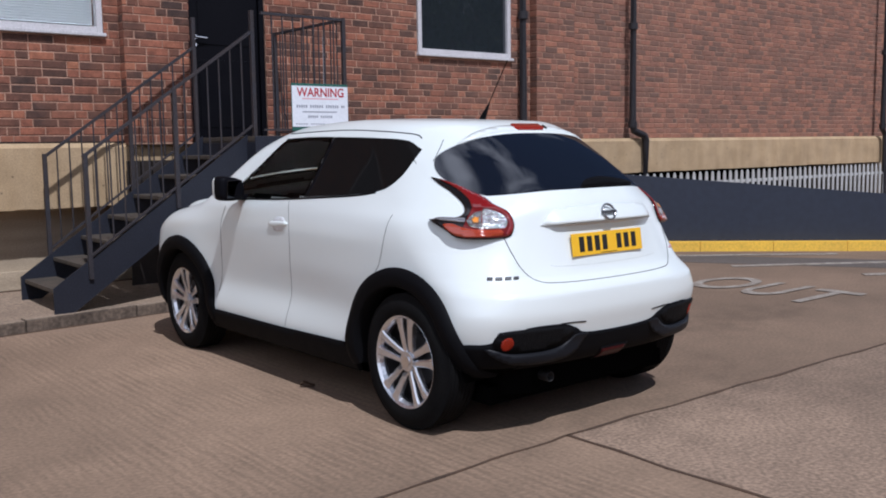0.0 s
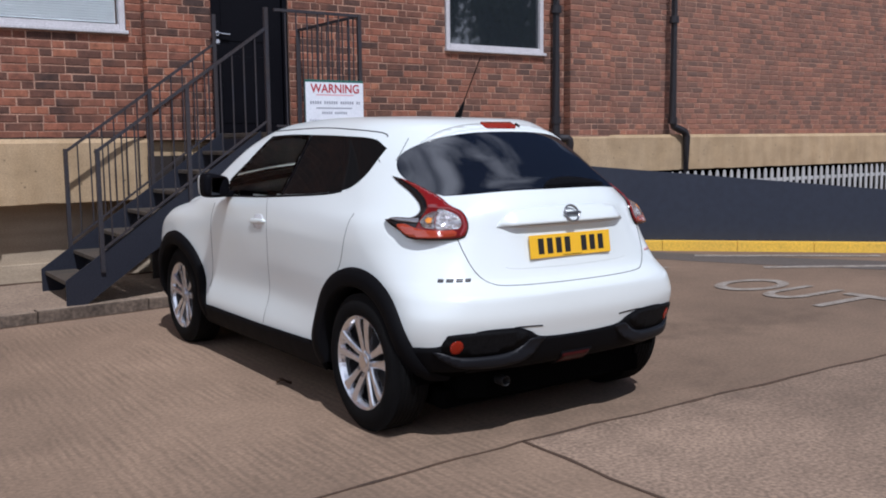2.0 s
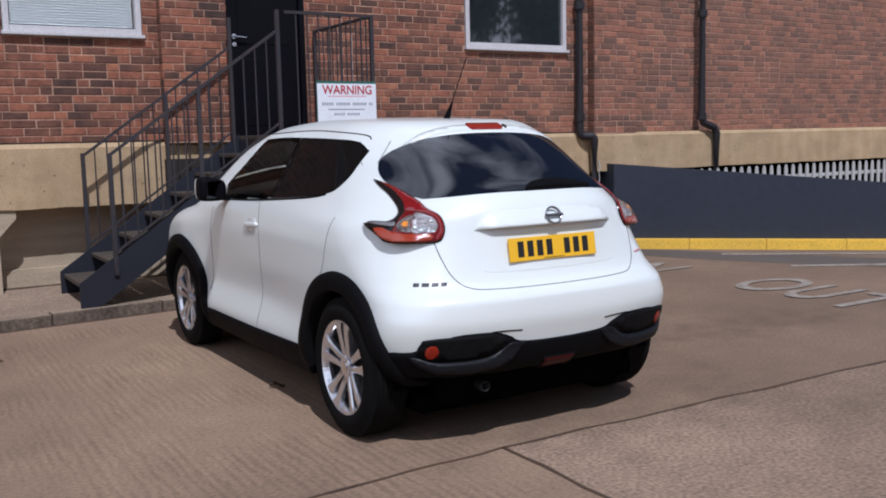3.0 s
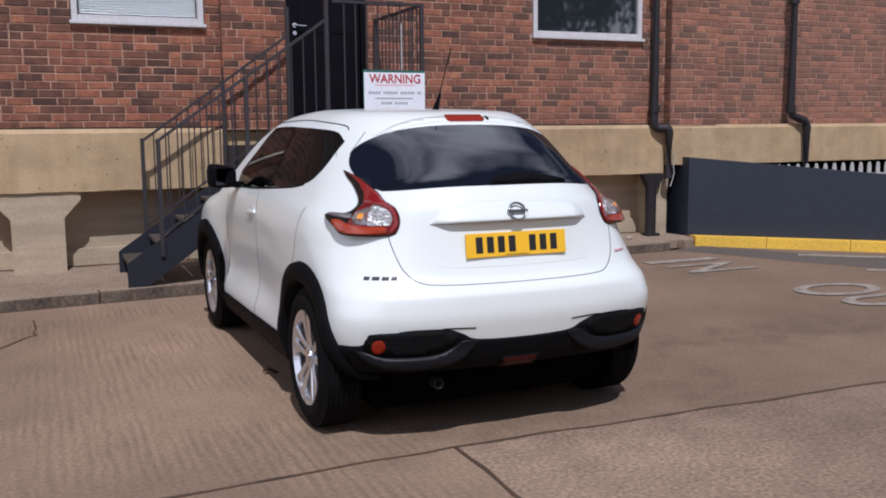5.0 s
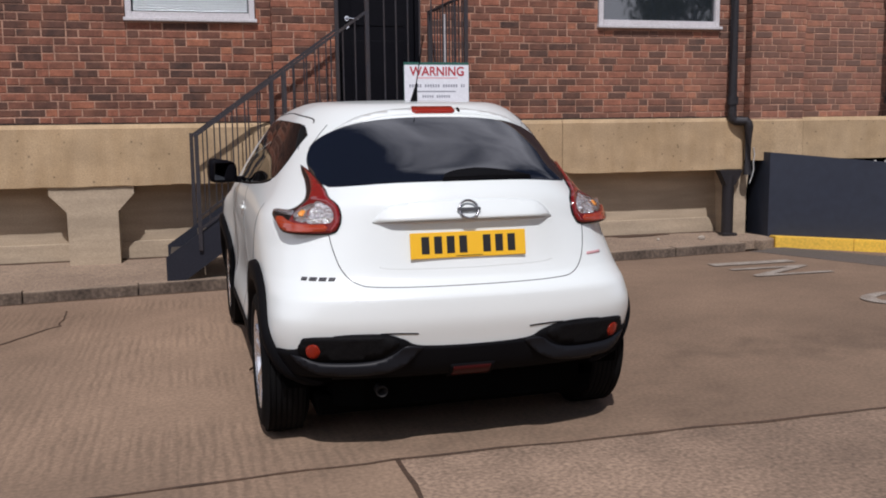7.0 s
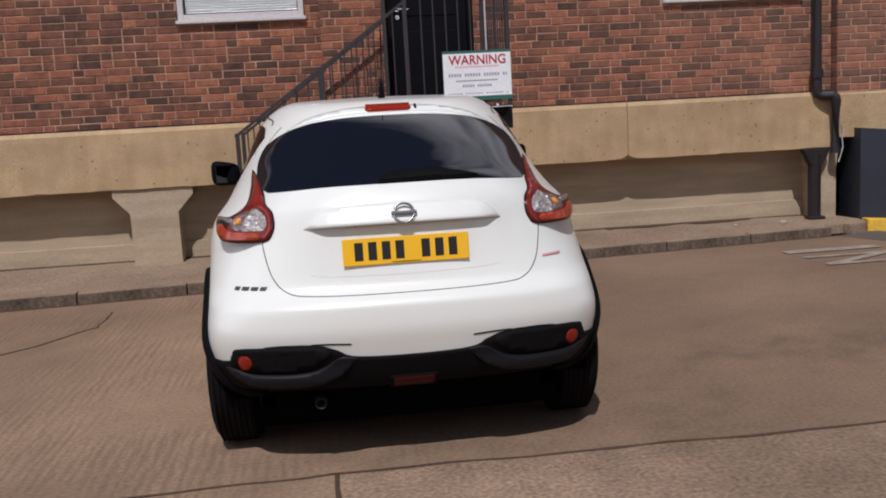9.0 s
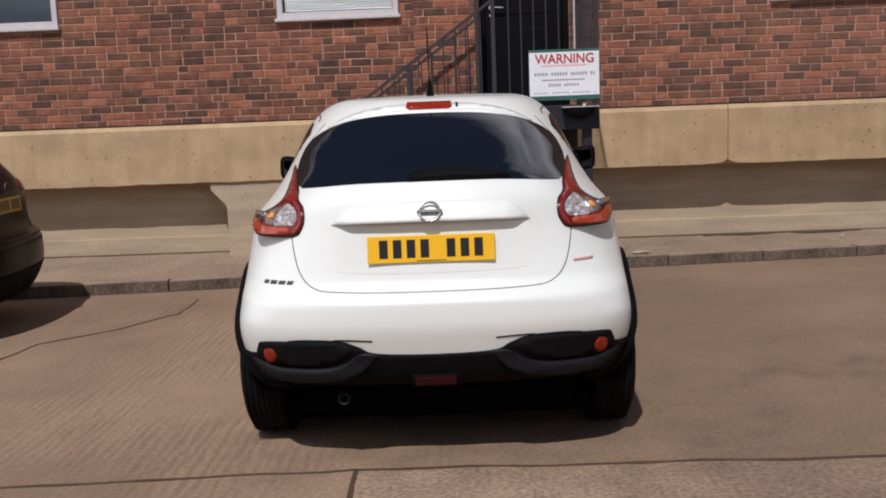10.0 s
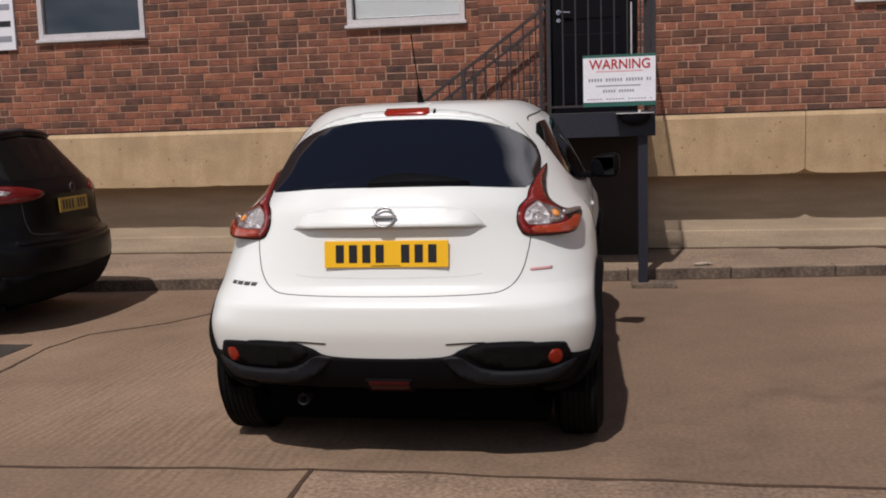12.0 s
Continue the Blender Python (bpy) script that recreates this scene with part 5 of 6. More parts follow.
def wheel(parent, x, y, side, r=0.335, rim_r=0.222, width=0.215):
    """A tyre and a five double-spoke alloy rim; the outer face looks to -x for side -1."""
    w = part("wheel", lathe([(0.09, 0.05), (0.09, rim_r - 0.02), (-0.05, rim_r - 0.025)], 32), ALLOY_DARK, parent, "alloy wheel with black tyre")
    h = width / 2
    prof = [(h - 0.02, rim_r - 0.01), (h - 0.004, rim_r + 0.01), (h, rim_r + 0.05), (h - 0.008, r - 0.035), (h - 0.03, r - 0.006)]
    for k in range(-3, 4):
        g = k * 0.024
        prof += [(-g + 0.0075, r), (-g + 0.003, r), (-g + 0.002, r - 0.007), (-g - 0.002, r - 0.007), (-g - 0.003, r), (-g - 0.0075, r)]
    prof += [(-h + 0.03, r - 0.006), (-h + 0.008, r - 0.035), (-h, rim_r + 0.05), (-h + 0.004, rim_r + 0.01), (-h + 0.02, rim_r - 0.01)]
    part("tyre", lathe(prof, 64), RUBBER, w, "black tyre with grooved tread", True)
    rim = lathe([(0.085, rim_r - 0.016), (-0.07, rim_r - 0.024), (-0.088, rim_r - 0.012), (-0.098, rim_r + 0.001), (-0.094, rim_r + 0.008), (-0.08, rim_r + 0.008)], 64)
    for i in range(5):
        for s in (-1, 1):
            a = i * math.tau / 5 + math.pi / 2
            d, e = Vector((0, math.cos(a), math.sin(a))), Vector((0, -math.sin(a), math.cos(a)))
            secs = []
            for rad, shift, wide, out, thick in ((0.035, 0.020, 0.017, -0.070, 0.03), (0.08, 0.024, 0.017, -0.079, 0.03), (0.14, 0.032, 0.019, -0.087, 0.03), (0.185, 0.040, 0.022, -0.093, 0.03), (rim_r - 0.012, 0.048, 0.031, -0.094, 0.03)):
                c = d * rad + e * (s * shift)
                secs.append([rim.verts.new(c + e * (q * wide) + Vector((o, 0, 0))) for q, o in ((-1, out + thick), (-1, out + 0.006), (-0.6, out), (0.6, out), (1, out + 0.006), (1, out + thick))])
            for p, q in zip(secs, secs[1:]):
                for k in range(6):
                    rim.faces.new((p[k], p[(k + 1) % 6], q[(k + 1) % 6], q[k]))
            rim.faces.new(secs[0]), rim.faces.new(secs[-1][::-1])
    bmesh.ops.create_cone(rim, cap_ends=True, segments=32, radius1=0.056, radius2=0.05, depth=0.03, matrix=Matrix.Translation((-0.066, 0, 0)) @ Matrix.Rotation(radians(-90), 4, "Y"))
    part("rim", rim, ALLOY, w, "silver five double-spoke rim")
    part("hub_cap", rod(bmesh.new(), (-0.078, 0, 0), (-0.086, 0, 0), 0.028, 24), CHROME, w)
    part("brake_disc", lathe([(-0.02, 0.06), (-0.02, 0.14), (0.0, 0.14), (0.0, 0.06)], 40), ALLOY_DARK, w)
    w.matrix_basis = Matrix.Translation((x, y, r)) @ (Matrix.Rotation(math.pi, 4, "Z") if side > 0 else Matrix())
    return w


def arch_ring(shell, yc, r0, r1, a0, a1, mirror, zc=0.34, off=0.012):
    """Plastic cladding round a wheel arch: a band on the skin with a lip turned in."""
    bm, rows = bmesh.new(), []
    n = 44
    for k in range(n + 1):
        a = radians(a0 + (a1 - a0) * k / n)
        radii = np.array([r0, r0 + 0.01, (r0 + r1) / 2, r1 - 0.008, r1])
        uv = np.stack([yc + radii * math.cos(a), zc + radii * math.sin(a)], 1)
        p = shell.cast(*view("side", uv), reach=2.6)
        if np.abs(shell.value(p)).max() > 0.01 or p[:, 0].max() > -0.5:
            continue
        nn = shell.normal(p)
        tuck = off - (off - 0.010) * min(max((0.40 - uv[2, 1]) / 0.14, 0), 1)
        rise = np.array([tuck - 0.004, tuck, tuck + 0.004, tuck, -0.004])
        q = p + nn * rise[:, None]
        lip = q[0] + np.array([0.10, 0, 0])
        rows.append([bm.verts.new(v) for v in (lip, *q)])
    for a, b in zip(rows, rows[1:]):
        for i in range(5):
            bm.faces.new((a[i], a[i + 1], b[i + 1], b[i]))
    if mirror:
        bmesh.ops.scale(bm, vec=(-1, 1, 1), verts=bm.verts)
    return bm


def wheel_well(yc, mirror, r=0.40):
    bm, rows = bmesh.new(), []
    for k in range(25):
        a = radians(-8 + 196 * k / 24)
        rows.append([bm.verts.new((x, yc + r * math.cos(a), 0.34 + r * math.sin(a))) for x in (-0.80, -0.50)])
    for a, b in zip(rows, rows[1:]):
        bm.faces.new((a[0], a[1], b[1], b[0]))
    bm.faces.new([r_[1] for r_ in rows])
    if mirror:
        bmesh.ops.scale(bm, vec=(-1, 1, 1), verts=bm.verts)
    return bm


def number_bars(parent, mat, x0, x1, z0, z1, y, groups):
    """Unreadable characters as upright bars."""
    n = sum(groups) + 0.9 * (len(groups) - 1)
    step, x = (x1 - x0) / n, x0
    for g in groups:
        for _ in range(g):
            part("character_bar", boxed(x + step * 0.19, x + step * 0.81, y - 0.0012, y, z0, z1), mat, parent)
            x += step
        x += step * 0.9


def mirror_shell(w, d, h, front, mir):
    """A rounded housing, tapered towards the car; only what lies ahead of front is kept."""
    bm = bmesh.new()
    bmesh.ops.create_cube(bm, size=1)
    bmesh.ops.subdivide_edges(bm, edges=bm.edges, cuts=9, use_grid_fill=True)
    for v in bm.verts:
        p = v.co * 2
        p = p / (abs(p.x) ** 4 + abs(p.y) ** 4 + abs(p.z) ** 4) ** 0.25
        taper = 1 - 0.2 * (p.x * 0.5 + 0.5)
        v.co = Vector((p.x * w, p.y * d * (0.7 if p.y < 0 else 1), p.z * h * taper - 0.008 * p.x))
    bmesh.ops.delete(bm, geom=[v for v in bm.verts if v.co.y < front], context="VERTS")
    if mir:
        bmesh.ops.scale(bm, vec=(-1, 1, 1), verts=bm.verts)
    return bm


def door_mirror(car, mir):
    """A rounded housing on a short foot, with its glass looking back."""
    s = 1 if mir else -1
    m = part("door_mirror", mirror_shell(0.088, 0.08, 0.082, -1, mir), MIRRORBLACK, car, "glossy black door mirror with white cap", True)
    m.matrix_basis = Matrix.Translation((s * 0.925, 1.66, 1.152)) @ Matrix.Rotation(s * radians(-8), 4, "Z")
    glass = part("mirror_glass", boxed(-0.066, 0.066, -0.003, 0.003, -0.054, 0.054, bevel=0.002), MIRROR, m)
    glass.matrix_basis = Matrix.Translation((0, -0.056, 0)) @ Matrix.Rotation(s * radians(-16), 4, "Z") @ Matrix.Rotation(radians(6), 4, "X")
    part("mirror_cap", mirror_shell(0.0885, 0.086, 0.0825, 0.030, mir), CARWHITE, m, "white mirror cap", True)
    part("mirror_foot", boxed(*((0.07, 0.17) if not mir else (-0.17, -0.07)), -0.02, 0.06, -0.075, -0.035, bevel=0.01), MIRRORBLACK, m)
    return m


MIRROR = material("mirror_glass", (0.05, 0.052, 0.06), 0.02, 1.0)
MIRRORBLACK = material("gloss_black_plastic", (0.006, 0.006, 0.008), 0.45, 0.0, Specular_IOR_Level=0.03)


FRONT_GLASS = [(1.74, 1.088), (1.80, 1.175), (1.63, 1.318), (1.47, 1.455), (1.2, 1.462), (0.93, 1.458), (0.985, 1.118), (1.23, 1.105)]
WINDSCREEN = [(-0.60, 2.26), (0.60, 2.26), (0.50, 1.62), (0.30, 1.58), (-0.30, 1.58), (-0.50, 1.62)]
DOOR_GLASS = material("door_glass", (0.40, 0.41, 0.38), 0.0, 0.0, Transmission_Weight=1.0, IOR=1.12)
TRIM_CLOTH = weathered(material("dark_seat_cloth", (0.022, 0.021, 0.021), 0.9), 14, 0.4, (0.012, 0.012, 0.012), 0.2, 200, 0.001)
HEADLINER = material("grey_headliner", (0.16, 0.155, 0.145), 0.9)


def padded(x0, x1, y0, y1, z0, z1, r, lean=0.0):
    """A soft-edged block, leaning back about its foot."""
    bm = box(bmesh.new(), x0, x1, y0, y1, z0, z1)
    bmesh.ops.bevel(bm, geom=bm.edges[:], offset=r, segments=4, affect="EDGES", profile=0.5)
    foot = Vector(((x0 + x1) / 2, (y0 + y1) / 2, z0))
    bmesh.ops.rotate(bm, cent=foot, matrix=Matrix.Rotation(radians(lean), 3, "X"), verts=bm.verts)
    return bm


def cabin(car, S, depth_in):
    """What shows through the front side glass: lining, front seats, dashboard and steering wheel."""
    part("lining", skin_mesh(Lining(S, 0.04), (0.15, 1.9, 1.0), (-0.85, -0.2, 0.80), (0.85, 2.5, 1.6), 0.04, lambda c: c.z < 0.86 or depth_in(c) > -0.01), [HEADLINER, HEADLINER], car, "grey cabin lining", True)
    part("cabin_floor", boxed(-0.76, 0.76, 0.2, 2.35, 0.80, 0.84), TRIM_CLOTH, car)
    for sx in (-0.36, 0.36):
        seat = part("front_seat", padded(sx - 0.24, sx + 0.24, 0.86, 0.99, 0.85, 1.26, 0.05, 14), TRIM_CLOTH, car, "dark cloth front seat", True)
        part("headrest", padded(sx - 0.13, sx + 0.13, 0.73, 0.83, 1.27, 1.42, 0.04, 8), TRIM_CLOTH, seat, "", True)
    part("dashboard", padded(-0.70, 0.70, 1.86, 2.34, 0.85, 1.06, 0.06), TRIM_CLOTH, car, "black dashboard", True)
    ring = tube([(0.35 + 0.18 * math.cos(k * math.tau / 32), 1.72 - 0.05 * math.sin(k * math.tau / 32), 1.03 + 0.16 * math.sin(k * math.tau / 32)) for k in range(33)], 0.014, 8)
    part("steering_wheel", ring, TRIM_CLOTH, car, "", True)
    part("windscreen", patch(S, "top", WINDSCREEN, 0.003, 0.05, rounded=False), DOOR_GLASS, car, "clear curved windscreen", True)


def crossover():
    S = CROSSOVER
    car = tagged(new("car"), "white compact crossover car with tinted windows parked on concrete", "car")
    arch = lambda c: c.z < 0.9 and abs(c.x) > 0.45 and any((c.y - y) ** 2 + (c.z - 0.34) ** 2 < 0.41**2 for y in (0, 2.53))
    depth_in = lambda c: max(inside(FRONT_GLASS, c.y, c.z) if abs(c.x) > 0.4 else -1, inside(WINDSCREEN, c.x, c.y) if c.z > 1.05 else -1)
    polish(part("body", skin_mesh(S, (0.15, 2.6, 0.8), (-0.93, -0.8, 0.16), (0.93, 3.5, 1.66), 0.02, lambda c: arch(c) or depth_in(c) > 0.022, lambda c: depth_in(c) > 0), [CARWHITE, DARK], car, "glossy white body", True), S, 0.012)
    cabin(car, S, depth_in)
    for mir in (False, True):
        s = 1 if mir else -1
        for y in (0, 2.53):
            part("wheel_arch", arch_ring(S, y, 0.372, 0.467, -12, 192, mir, off=0.026), CLADDING, car, "black plastic arch cladding", True)
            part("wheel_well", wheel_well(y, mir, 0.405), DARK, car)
            wheel(car, s * 0.772, y - (0.045 if y == 0 else 0), s, 0.34, 0.231)
        part("sill", patch(S, "side", [(0.40, 0.215), (0.40, 0.35), (0.5, 0.36), (1.2, 0.342), (2.05, 0.338), (2.13, 0.34), (2.13, 0.215)], 0.012, 0.03, mir, rounded=False), CLADDING, car, "black plastic sill", True)
        # windows
        polish(part("front_window", patch(S, "side", FRONT_GLASS, 0.003, 0.03, mir, sharp=(0, 3, 5, 6)), DOOR_GLASS, car, "lightly tinted side glass", True), S, 0.12, 1.0, 0.3)
        polish(part("rear_window", patch(S, "side", [(0.90, 1.457), (0.55, 1.447), (0.285, 1.430), (0.152, 1.382), (0.165, 1.325), (0.19, 1.255), (0.245, 1.20), (0.33, 1.168), (0.56, 1.143), (0.955, 1.12)], 0.003, 0.03, mir, sharp=(0, 3, 9)), TINT, car, "dark tinted side glass", True), S, 0.12, 1.0, 0.3)
        part("door_pillar", patch(S, "side", [(0.898, 1.457), (0.932, 1.458), (0.987, 1.118), (0.953, 1.12)], 0.002, 0.02, mir, rounded=False), MIRRORBLACK, car, "", True)
        part("belt_seal", seam(S, "side", [(1.76, 1.083), (1.23, 1.099), (0.56, 1.137), (0.34, 1.162)], 0.006, mir), CLADDING, car)
        # doors
        front = part("front_door", seam(S, "side", [(1.14, 1.09), (1.09, 0.91), (1.11, 0.58), (1.14, 0.35)], 0.0016, mir), SEAM, car, "thin dark shut line of the front door")
        part("door_handle", patch(S, "side", [(1.30, 0.938), (1.30, 0.962), (1.13, 0.969), (1.13, 0.945)], 0.012, 0.014, mir, 0.004, swell=0.008), CARWHITE, front, "white pull handle", True)
        # flat greyer patch that paints the shade of the handle's hollow
        part("handle_shade", patch(S, "side", [(1.27, 0.915), (1.27, 0.985), (1.16, 0.99), (1.16, 0.92)], 0.002, 0.02, mir, 0.004), GREYWHITE, front, "", True)
        part("front_wing", seam(S, "side", [(1.90, 1.03), (1.955, 0.92), (1.985, 0.75), (2.0, 0.60), (2.03, 0.46)], 0.0018, mir), SEAM, car, "thin dark shut line between wing and door")
        part("rear_door", seam(S, "side", [(0.115, 1.06), (0.13, 0.93), (0.16, 0.815), (0.22, 0.74)], 0.0018, mir), SEAM, car, "thin dark shut line of the rear door")
        part("pillar_joint", seam(S, "side", [(0.262, 1.43), (0.20, 1.36), (0.14, 1.31)], 0.002, mir), SEAM, car)
        part("roof_joint", seam(S, "side", [(1.5, 1.487), (0.9, 1.497), (0.5, 1.482), (0.26, 1.462), (0.20, 1.44)], 0.004, mir), SEAM, car)
        part("spoiler_joint", seam(S, "q", [(-0.42, 1.43), (-0.44, 1.38), (-0.47, 1.32)], 0.0022, mir), SEAM, car)
        # tail lamp
        out = [(-0.477, 1.243), (-0.43, 1.232), (-0.335, 1.203), (-0.222, 1.153), (-0.165, 1.115), (-0.10, 1.084), (-0.073, 1.037), (-0.076, 0.992), (-0.105, 0.965), (-0.228, 0.961), (-0.34, 0.967), (-0.395, 1.001), (-0.478, 1.045), (-0.41, 1.056), (-0.337, 1.060), (-0.305, 1.083), (-0.317, 1.12), (-0.377, 1.173), (-0.437, 1.21)]
        lens = lambda name, pts, m, label, sharp=(): part(name, lobe(patch(S, "q", pts, 0.0180 if name == "bulb_lens" else 0.0165, 0.014, mir, 0.006, sharp=sharp), S), m, lamp, label, True)
        lamp = part("tail_lamp", lobe(patch(S, "q", out, 0.006, 0.014, mir, 0.01, sharp=(0, 12), swell=0.008), S), LAMP_DARK, car, "boomerang tail lamp with red and clear lenses", True)
        lens("brake_lens", [(-0.432, 1.229), (-0.335, 1.197), (-0.222, 1.146), (-0.165, 1.108), (-0.105, 1.078), (-0.081, 1.037), (-0.084, 0.994), (-0.108, 0.972), (-0.110, 0.985), (-0.098, 1.01), (-0.096, 1.035), (-0.108, 1.064), (-0.155, 1.086), (-0.23, 1.096), (-0.268, 1.098), (-0.280, 1.128), (-0.338, 1.180)], LAMP_RED, "deep red brake lens", (0, 7))
        part("lens_base", lobe(patch(S, "q", [(-0.335, 1.186), (-0.222, 1.149), (-0.165, 1.111), (-0.102, 1.080), (-0.078, 1.037), (-0.081, 0.993), (-0.107, 0.969), (-0.228, 0.965), (-0.325, 0.971), (-0.300, 1.030), (-0.268, 1.098), (-0.280, 1.128)], 0.0150, 0.014, mir, 0.006, sharp=(0,)), S), DARK_LENS, lamp, "dark red inner housing", True)
        lens("reverse_lens", [(-0.214, 1.090), (-0.16, 1.080), (-0.118, 1.060), (-0.103, 1.03), (-0.112, 1.010), (-0.15, 1.005), (-0.212, 1.006), (-0.218, 1.045)], LAMP_CLEAR, "clear silver reflector lens")
        lens("amber_lens", [(-0.221, 1.080), (-0.25, 1.073), (-0.278, 1.057), (-0.292, 1.038), (-0.282, 1.018), (-0.25, 1.010), (-0.219, 1.009), (-0.225, 1.045)], LAMP_AMBER, "silver reflector round an amber bulb")
        lens("bulb_lens", [(-0.236, 1.052), (-0.256, 1.055), (-0.268, 1.043), (-0.256, 1.030), (-0.237, 1.032)], BULB, "amber bulb lens")
        lens("clear_strip", [(-0.298, 1.051), (-0.41, 1.053), (-0.448, 1.046), (-0.40, 1.039), (-0.300, 1.034)], LAMP_GREY, "grey clear strip", (0, 2))
        lens("indicator_lens", [(-0.405, 1.022), (-0.36, 1.026), (-0.315, 1.012), (-0.25, 1.002), (-0.17, 0.999), (-0.14, 1.0), (-0.122, 0.99), (-0.128, 0.974), (-0.23, 0.967), (-0.335, 0.973), (-0.39, 1.004)], LAMP_ORANGE, "orange-red lens")
        door_mirror(car, mir)
        # lower rear corner
        part("rear_cladding", patch(S, "q", [(-0.37, 0.365), (-0.39, 0.40), (-0.36, 0.44), (-0.315, 0.480), (-0.23, 0.487), (-0.18, 0.497), (-0.135, 0.532), (-0.05, 0.550), (0.05, 0.556), (0.05, 0.365)], 0.008, 0.03, mir, sharp=(0, 8, 9)), CLADDING, car, "black plastic lower bumper corner", True)
        part("reflector", patch(S, "rear", [(-0.709, 0.492), (-0.700, 0.518), (-0.670, 0.521), (-0.653, 0.492), (-0.666, 0.462), (-0.697, 0.463)], 0.0115, 0.012, mir, 0.01, swell=0.003), PUCK, car, "red round reflector", True)
        sweep = patch(S, "rear", [(-0.765, 0.470), (-0.73, 0.43), (-0.65, 0.392), (-0.50, 0.383), (-0.38, 0.393), (-0.30, 0.425), (-0.24, 0.478), (-0.225, 0.495), (-0.30, 0.500), (-0.36, 0.463), (-0.42, 0.440), (-0.52, 0.431), (-0.66, 0.437), (-0.73, 0.462)], 0.012, 0.016, mir, 0.012, sharp=(0, 7))
        for v in sweep.verts:
            k = min(max((0.475 - v.co.z) / 0.09, 0), 1)
            v.co.y -= 0.030 * k * k * (3 - 2 * k)
        part("lower_trim", sweep, GREYTRIM, car, "dark grey bumper trim", True)
        part("fog_grille", patch(S, "rear", [(-0.73, 0.53), (-0.69, 0.55), (-0.40, 0.549), (-0.33, 0.52), (-0.37, 0.475), (-0.43, 0.450), (-0.52, 0.441), (-0.66, 0.448), (-0.735, 0.485)], 0.0105, 0.03, mir, 0.004), DARKGRILLE, car, "black honeycomb grille insert", True)
    for mir in (False, True):
        part("bumper_crease", seam(S, "rear", [(-0.41, 0.5585), (-0.34, 0.5575), (-0.25, 0.552)], 0.0035, mir), CLADDING, car)
    part("lower_bumper", patch(S, "rear", [(-0.60, 0.355), (-0.60, 0.556), (-0.52, 0.561), (-0.39, 0.556), (-0.31, 0.530), (-0.235, 0.498), (0.0, 0.489), (0.235, 0.498), (0.31, 0.530), (0.39, 0.556), (0.52, 0.561), (0.60, 0.556), (0.60, 0.355)], 0.009, 0.03, False, 0.01, sharp=(0, 1, 11, 12)), CLADDING, car, "black plastic lower rear bumper", True)
    part("fog_lamp", patch(S, "rear", [(-0.085, 0.345), (-0.085, 0.392), (0.085, 0.392), (0.085, 0.345)], 0.014, 0.02, rounded=False), FOGRED, car, "dark red rear fog lamp", True)
    part("fog_lamp_edge", patch(S, "rear", [(-0.10, 0.334), (-0.10, 0.403), (0.10, 0.403), (0.10, 0.334)], 0.0115, 0.02, rounded=False), CLADDING, car, "", True)
    # underbody hung low and a black filler added, to deepen the shade beneath
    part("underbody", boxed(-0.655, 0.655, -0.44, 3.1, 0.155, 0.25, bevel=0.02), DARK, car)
    part("dark_filler", prism([(-0.60, -0.36), (-0.58, -0.46), (-0.46, -0.52), (0.46, -0.52), (0.58, -0.46), (0.60, -0.36)], "z", 0.205, 0.40), DARK, car)
    part("exhaust", lathe([(0.03, 0.004), (0.004, 0.019), (0.0, 0.022), (0.0, 0.025), (0.012, 0.0265), (0.16, 0.022), (0.16, 0.017)], 24), EXHAUST, car, "round dark steel exhaust pipe", True).matrix_basis = Matrix.Translation((-0.39, -0.585, 0.285)) @ Matrix.Rotation(radians(90), 4, "Z")
    for sx in (-1, 1):
        pod = bmesh.new()
        bmesh.ops.create_uvsphere(pod, u_segments=28, v_segments=14, radius=1, matrix=Matrix.Translation((sx * 0.60, 2.68, 0.985)) @ Matrix.Rotation(radians(-7), 4, "X") @ Matrix.Diagonal((0.10, 0.24, 0.055, 1)))
        part("headlamp_pod", pod, CARWHITE, car, "raised white lamp pod on the bonnet", True)
    # tailgate
    gate = part("tailgate", seam(S, "rear", [(-0.586, 0.965), (-0.576, 0.905), (-0.548, 0.820), (-0.490, 0.764), (-0.37, 0.748), (0.0, 0.743), (0.37, 0.748), (0.490, 0.764), (0.548, 0.820), (0.576, 0.905), (0.586, 0.965)], 0.0022), SEAM, car, "thin dark shut line of the tailgate")
    polish(part("rear_screen", patch(S, "rear", [(0.0, 1.179), (-0.3, 1.176), (-0.555, 1.156), (-0.600, 1.185), (-0.607, 1.27), (-0.555, 1.355), (-0.425, 1.42), (-0.245, 1.451), (0.0, 1.459), (0.245, 1.451), (0.425, 1.42), (0.555, 1.355), (0.607, 1.27), (0.600, 1.185), (0.555, 1.156), (0.3, 1.176)], 0.003, 0.026, sharp=(2, 14)), SCREEN, gate, "dark tinted rear window", True), S, 0.03, 0.32)
    lip = [(-0.41, 1.012), (-0.30, 1.02), (0.0, 1.022), (0.30, 1.02), (0.41, 1.012), (0.385, 1.045), (0.33, 1.085), (0.2, 1.10), (0.0, 1.105), (-0.2, 1.10), (-0.33, 1.085), (-0.385, 1.045)]
    lip_bm = patch(S, "rear", lip, 0.001, 0.016, False, 0.004, sharp=(0, 4))
    for v in lip_bm.verts:
        if v.co.z > 1.0:
            f = min(max((1.105 - v.co.z) / 0.085, 0), 1) * min(max((0.42 - abs(v.co.x)) / 0.10, 0), 1)
            v.co.y -= 0.034 * f * f * (3 - 2 * f)
    part("grip_lip", lip_bm, CARWHITE, gate, "white moulded lip over the plate", True)
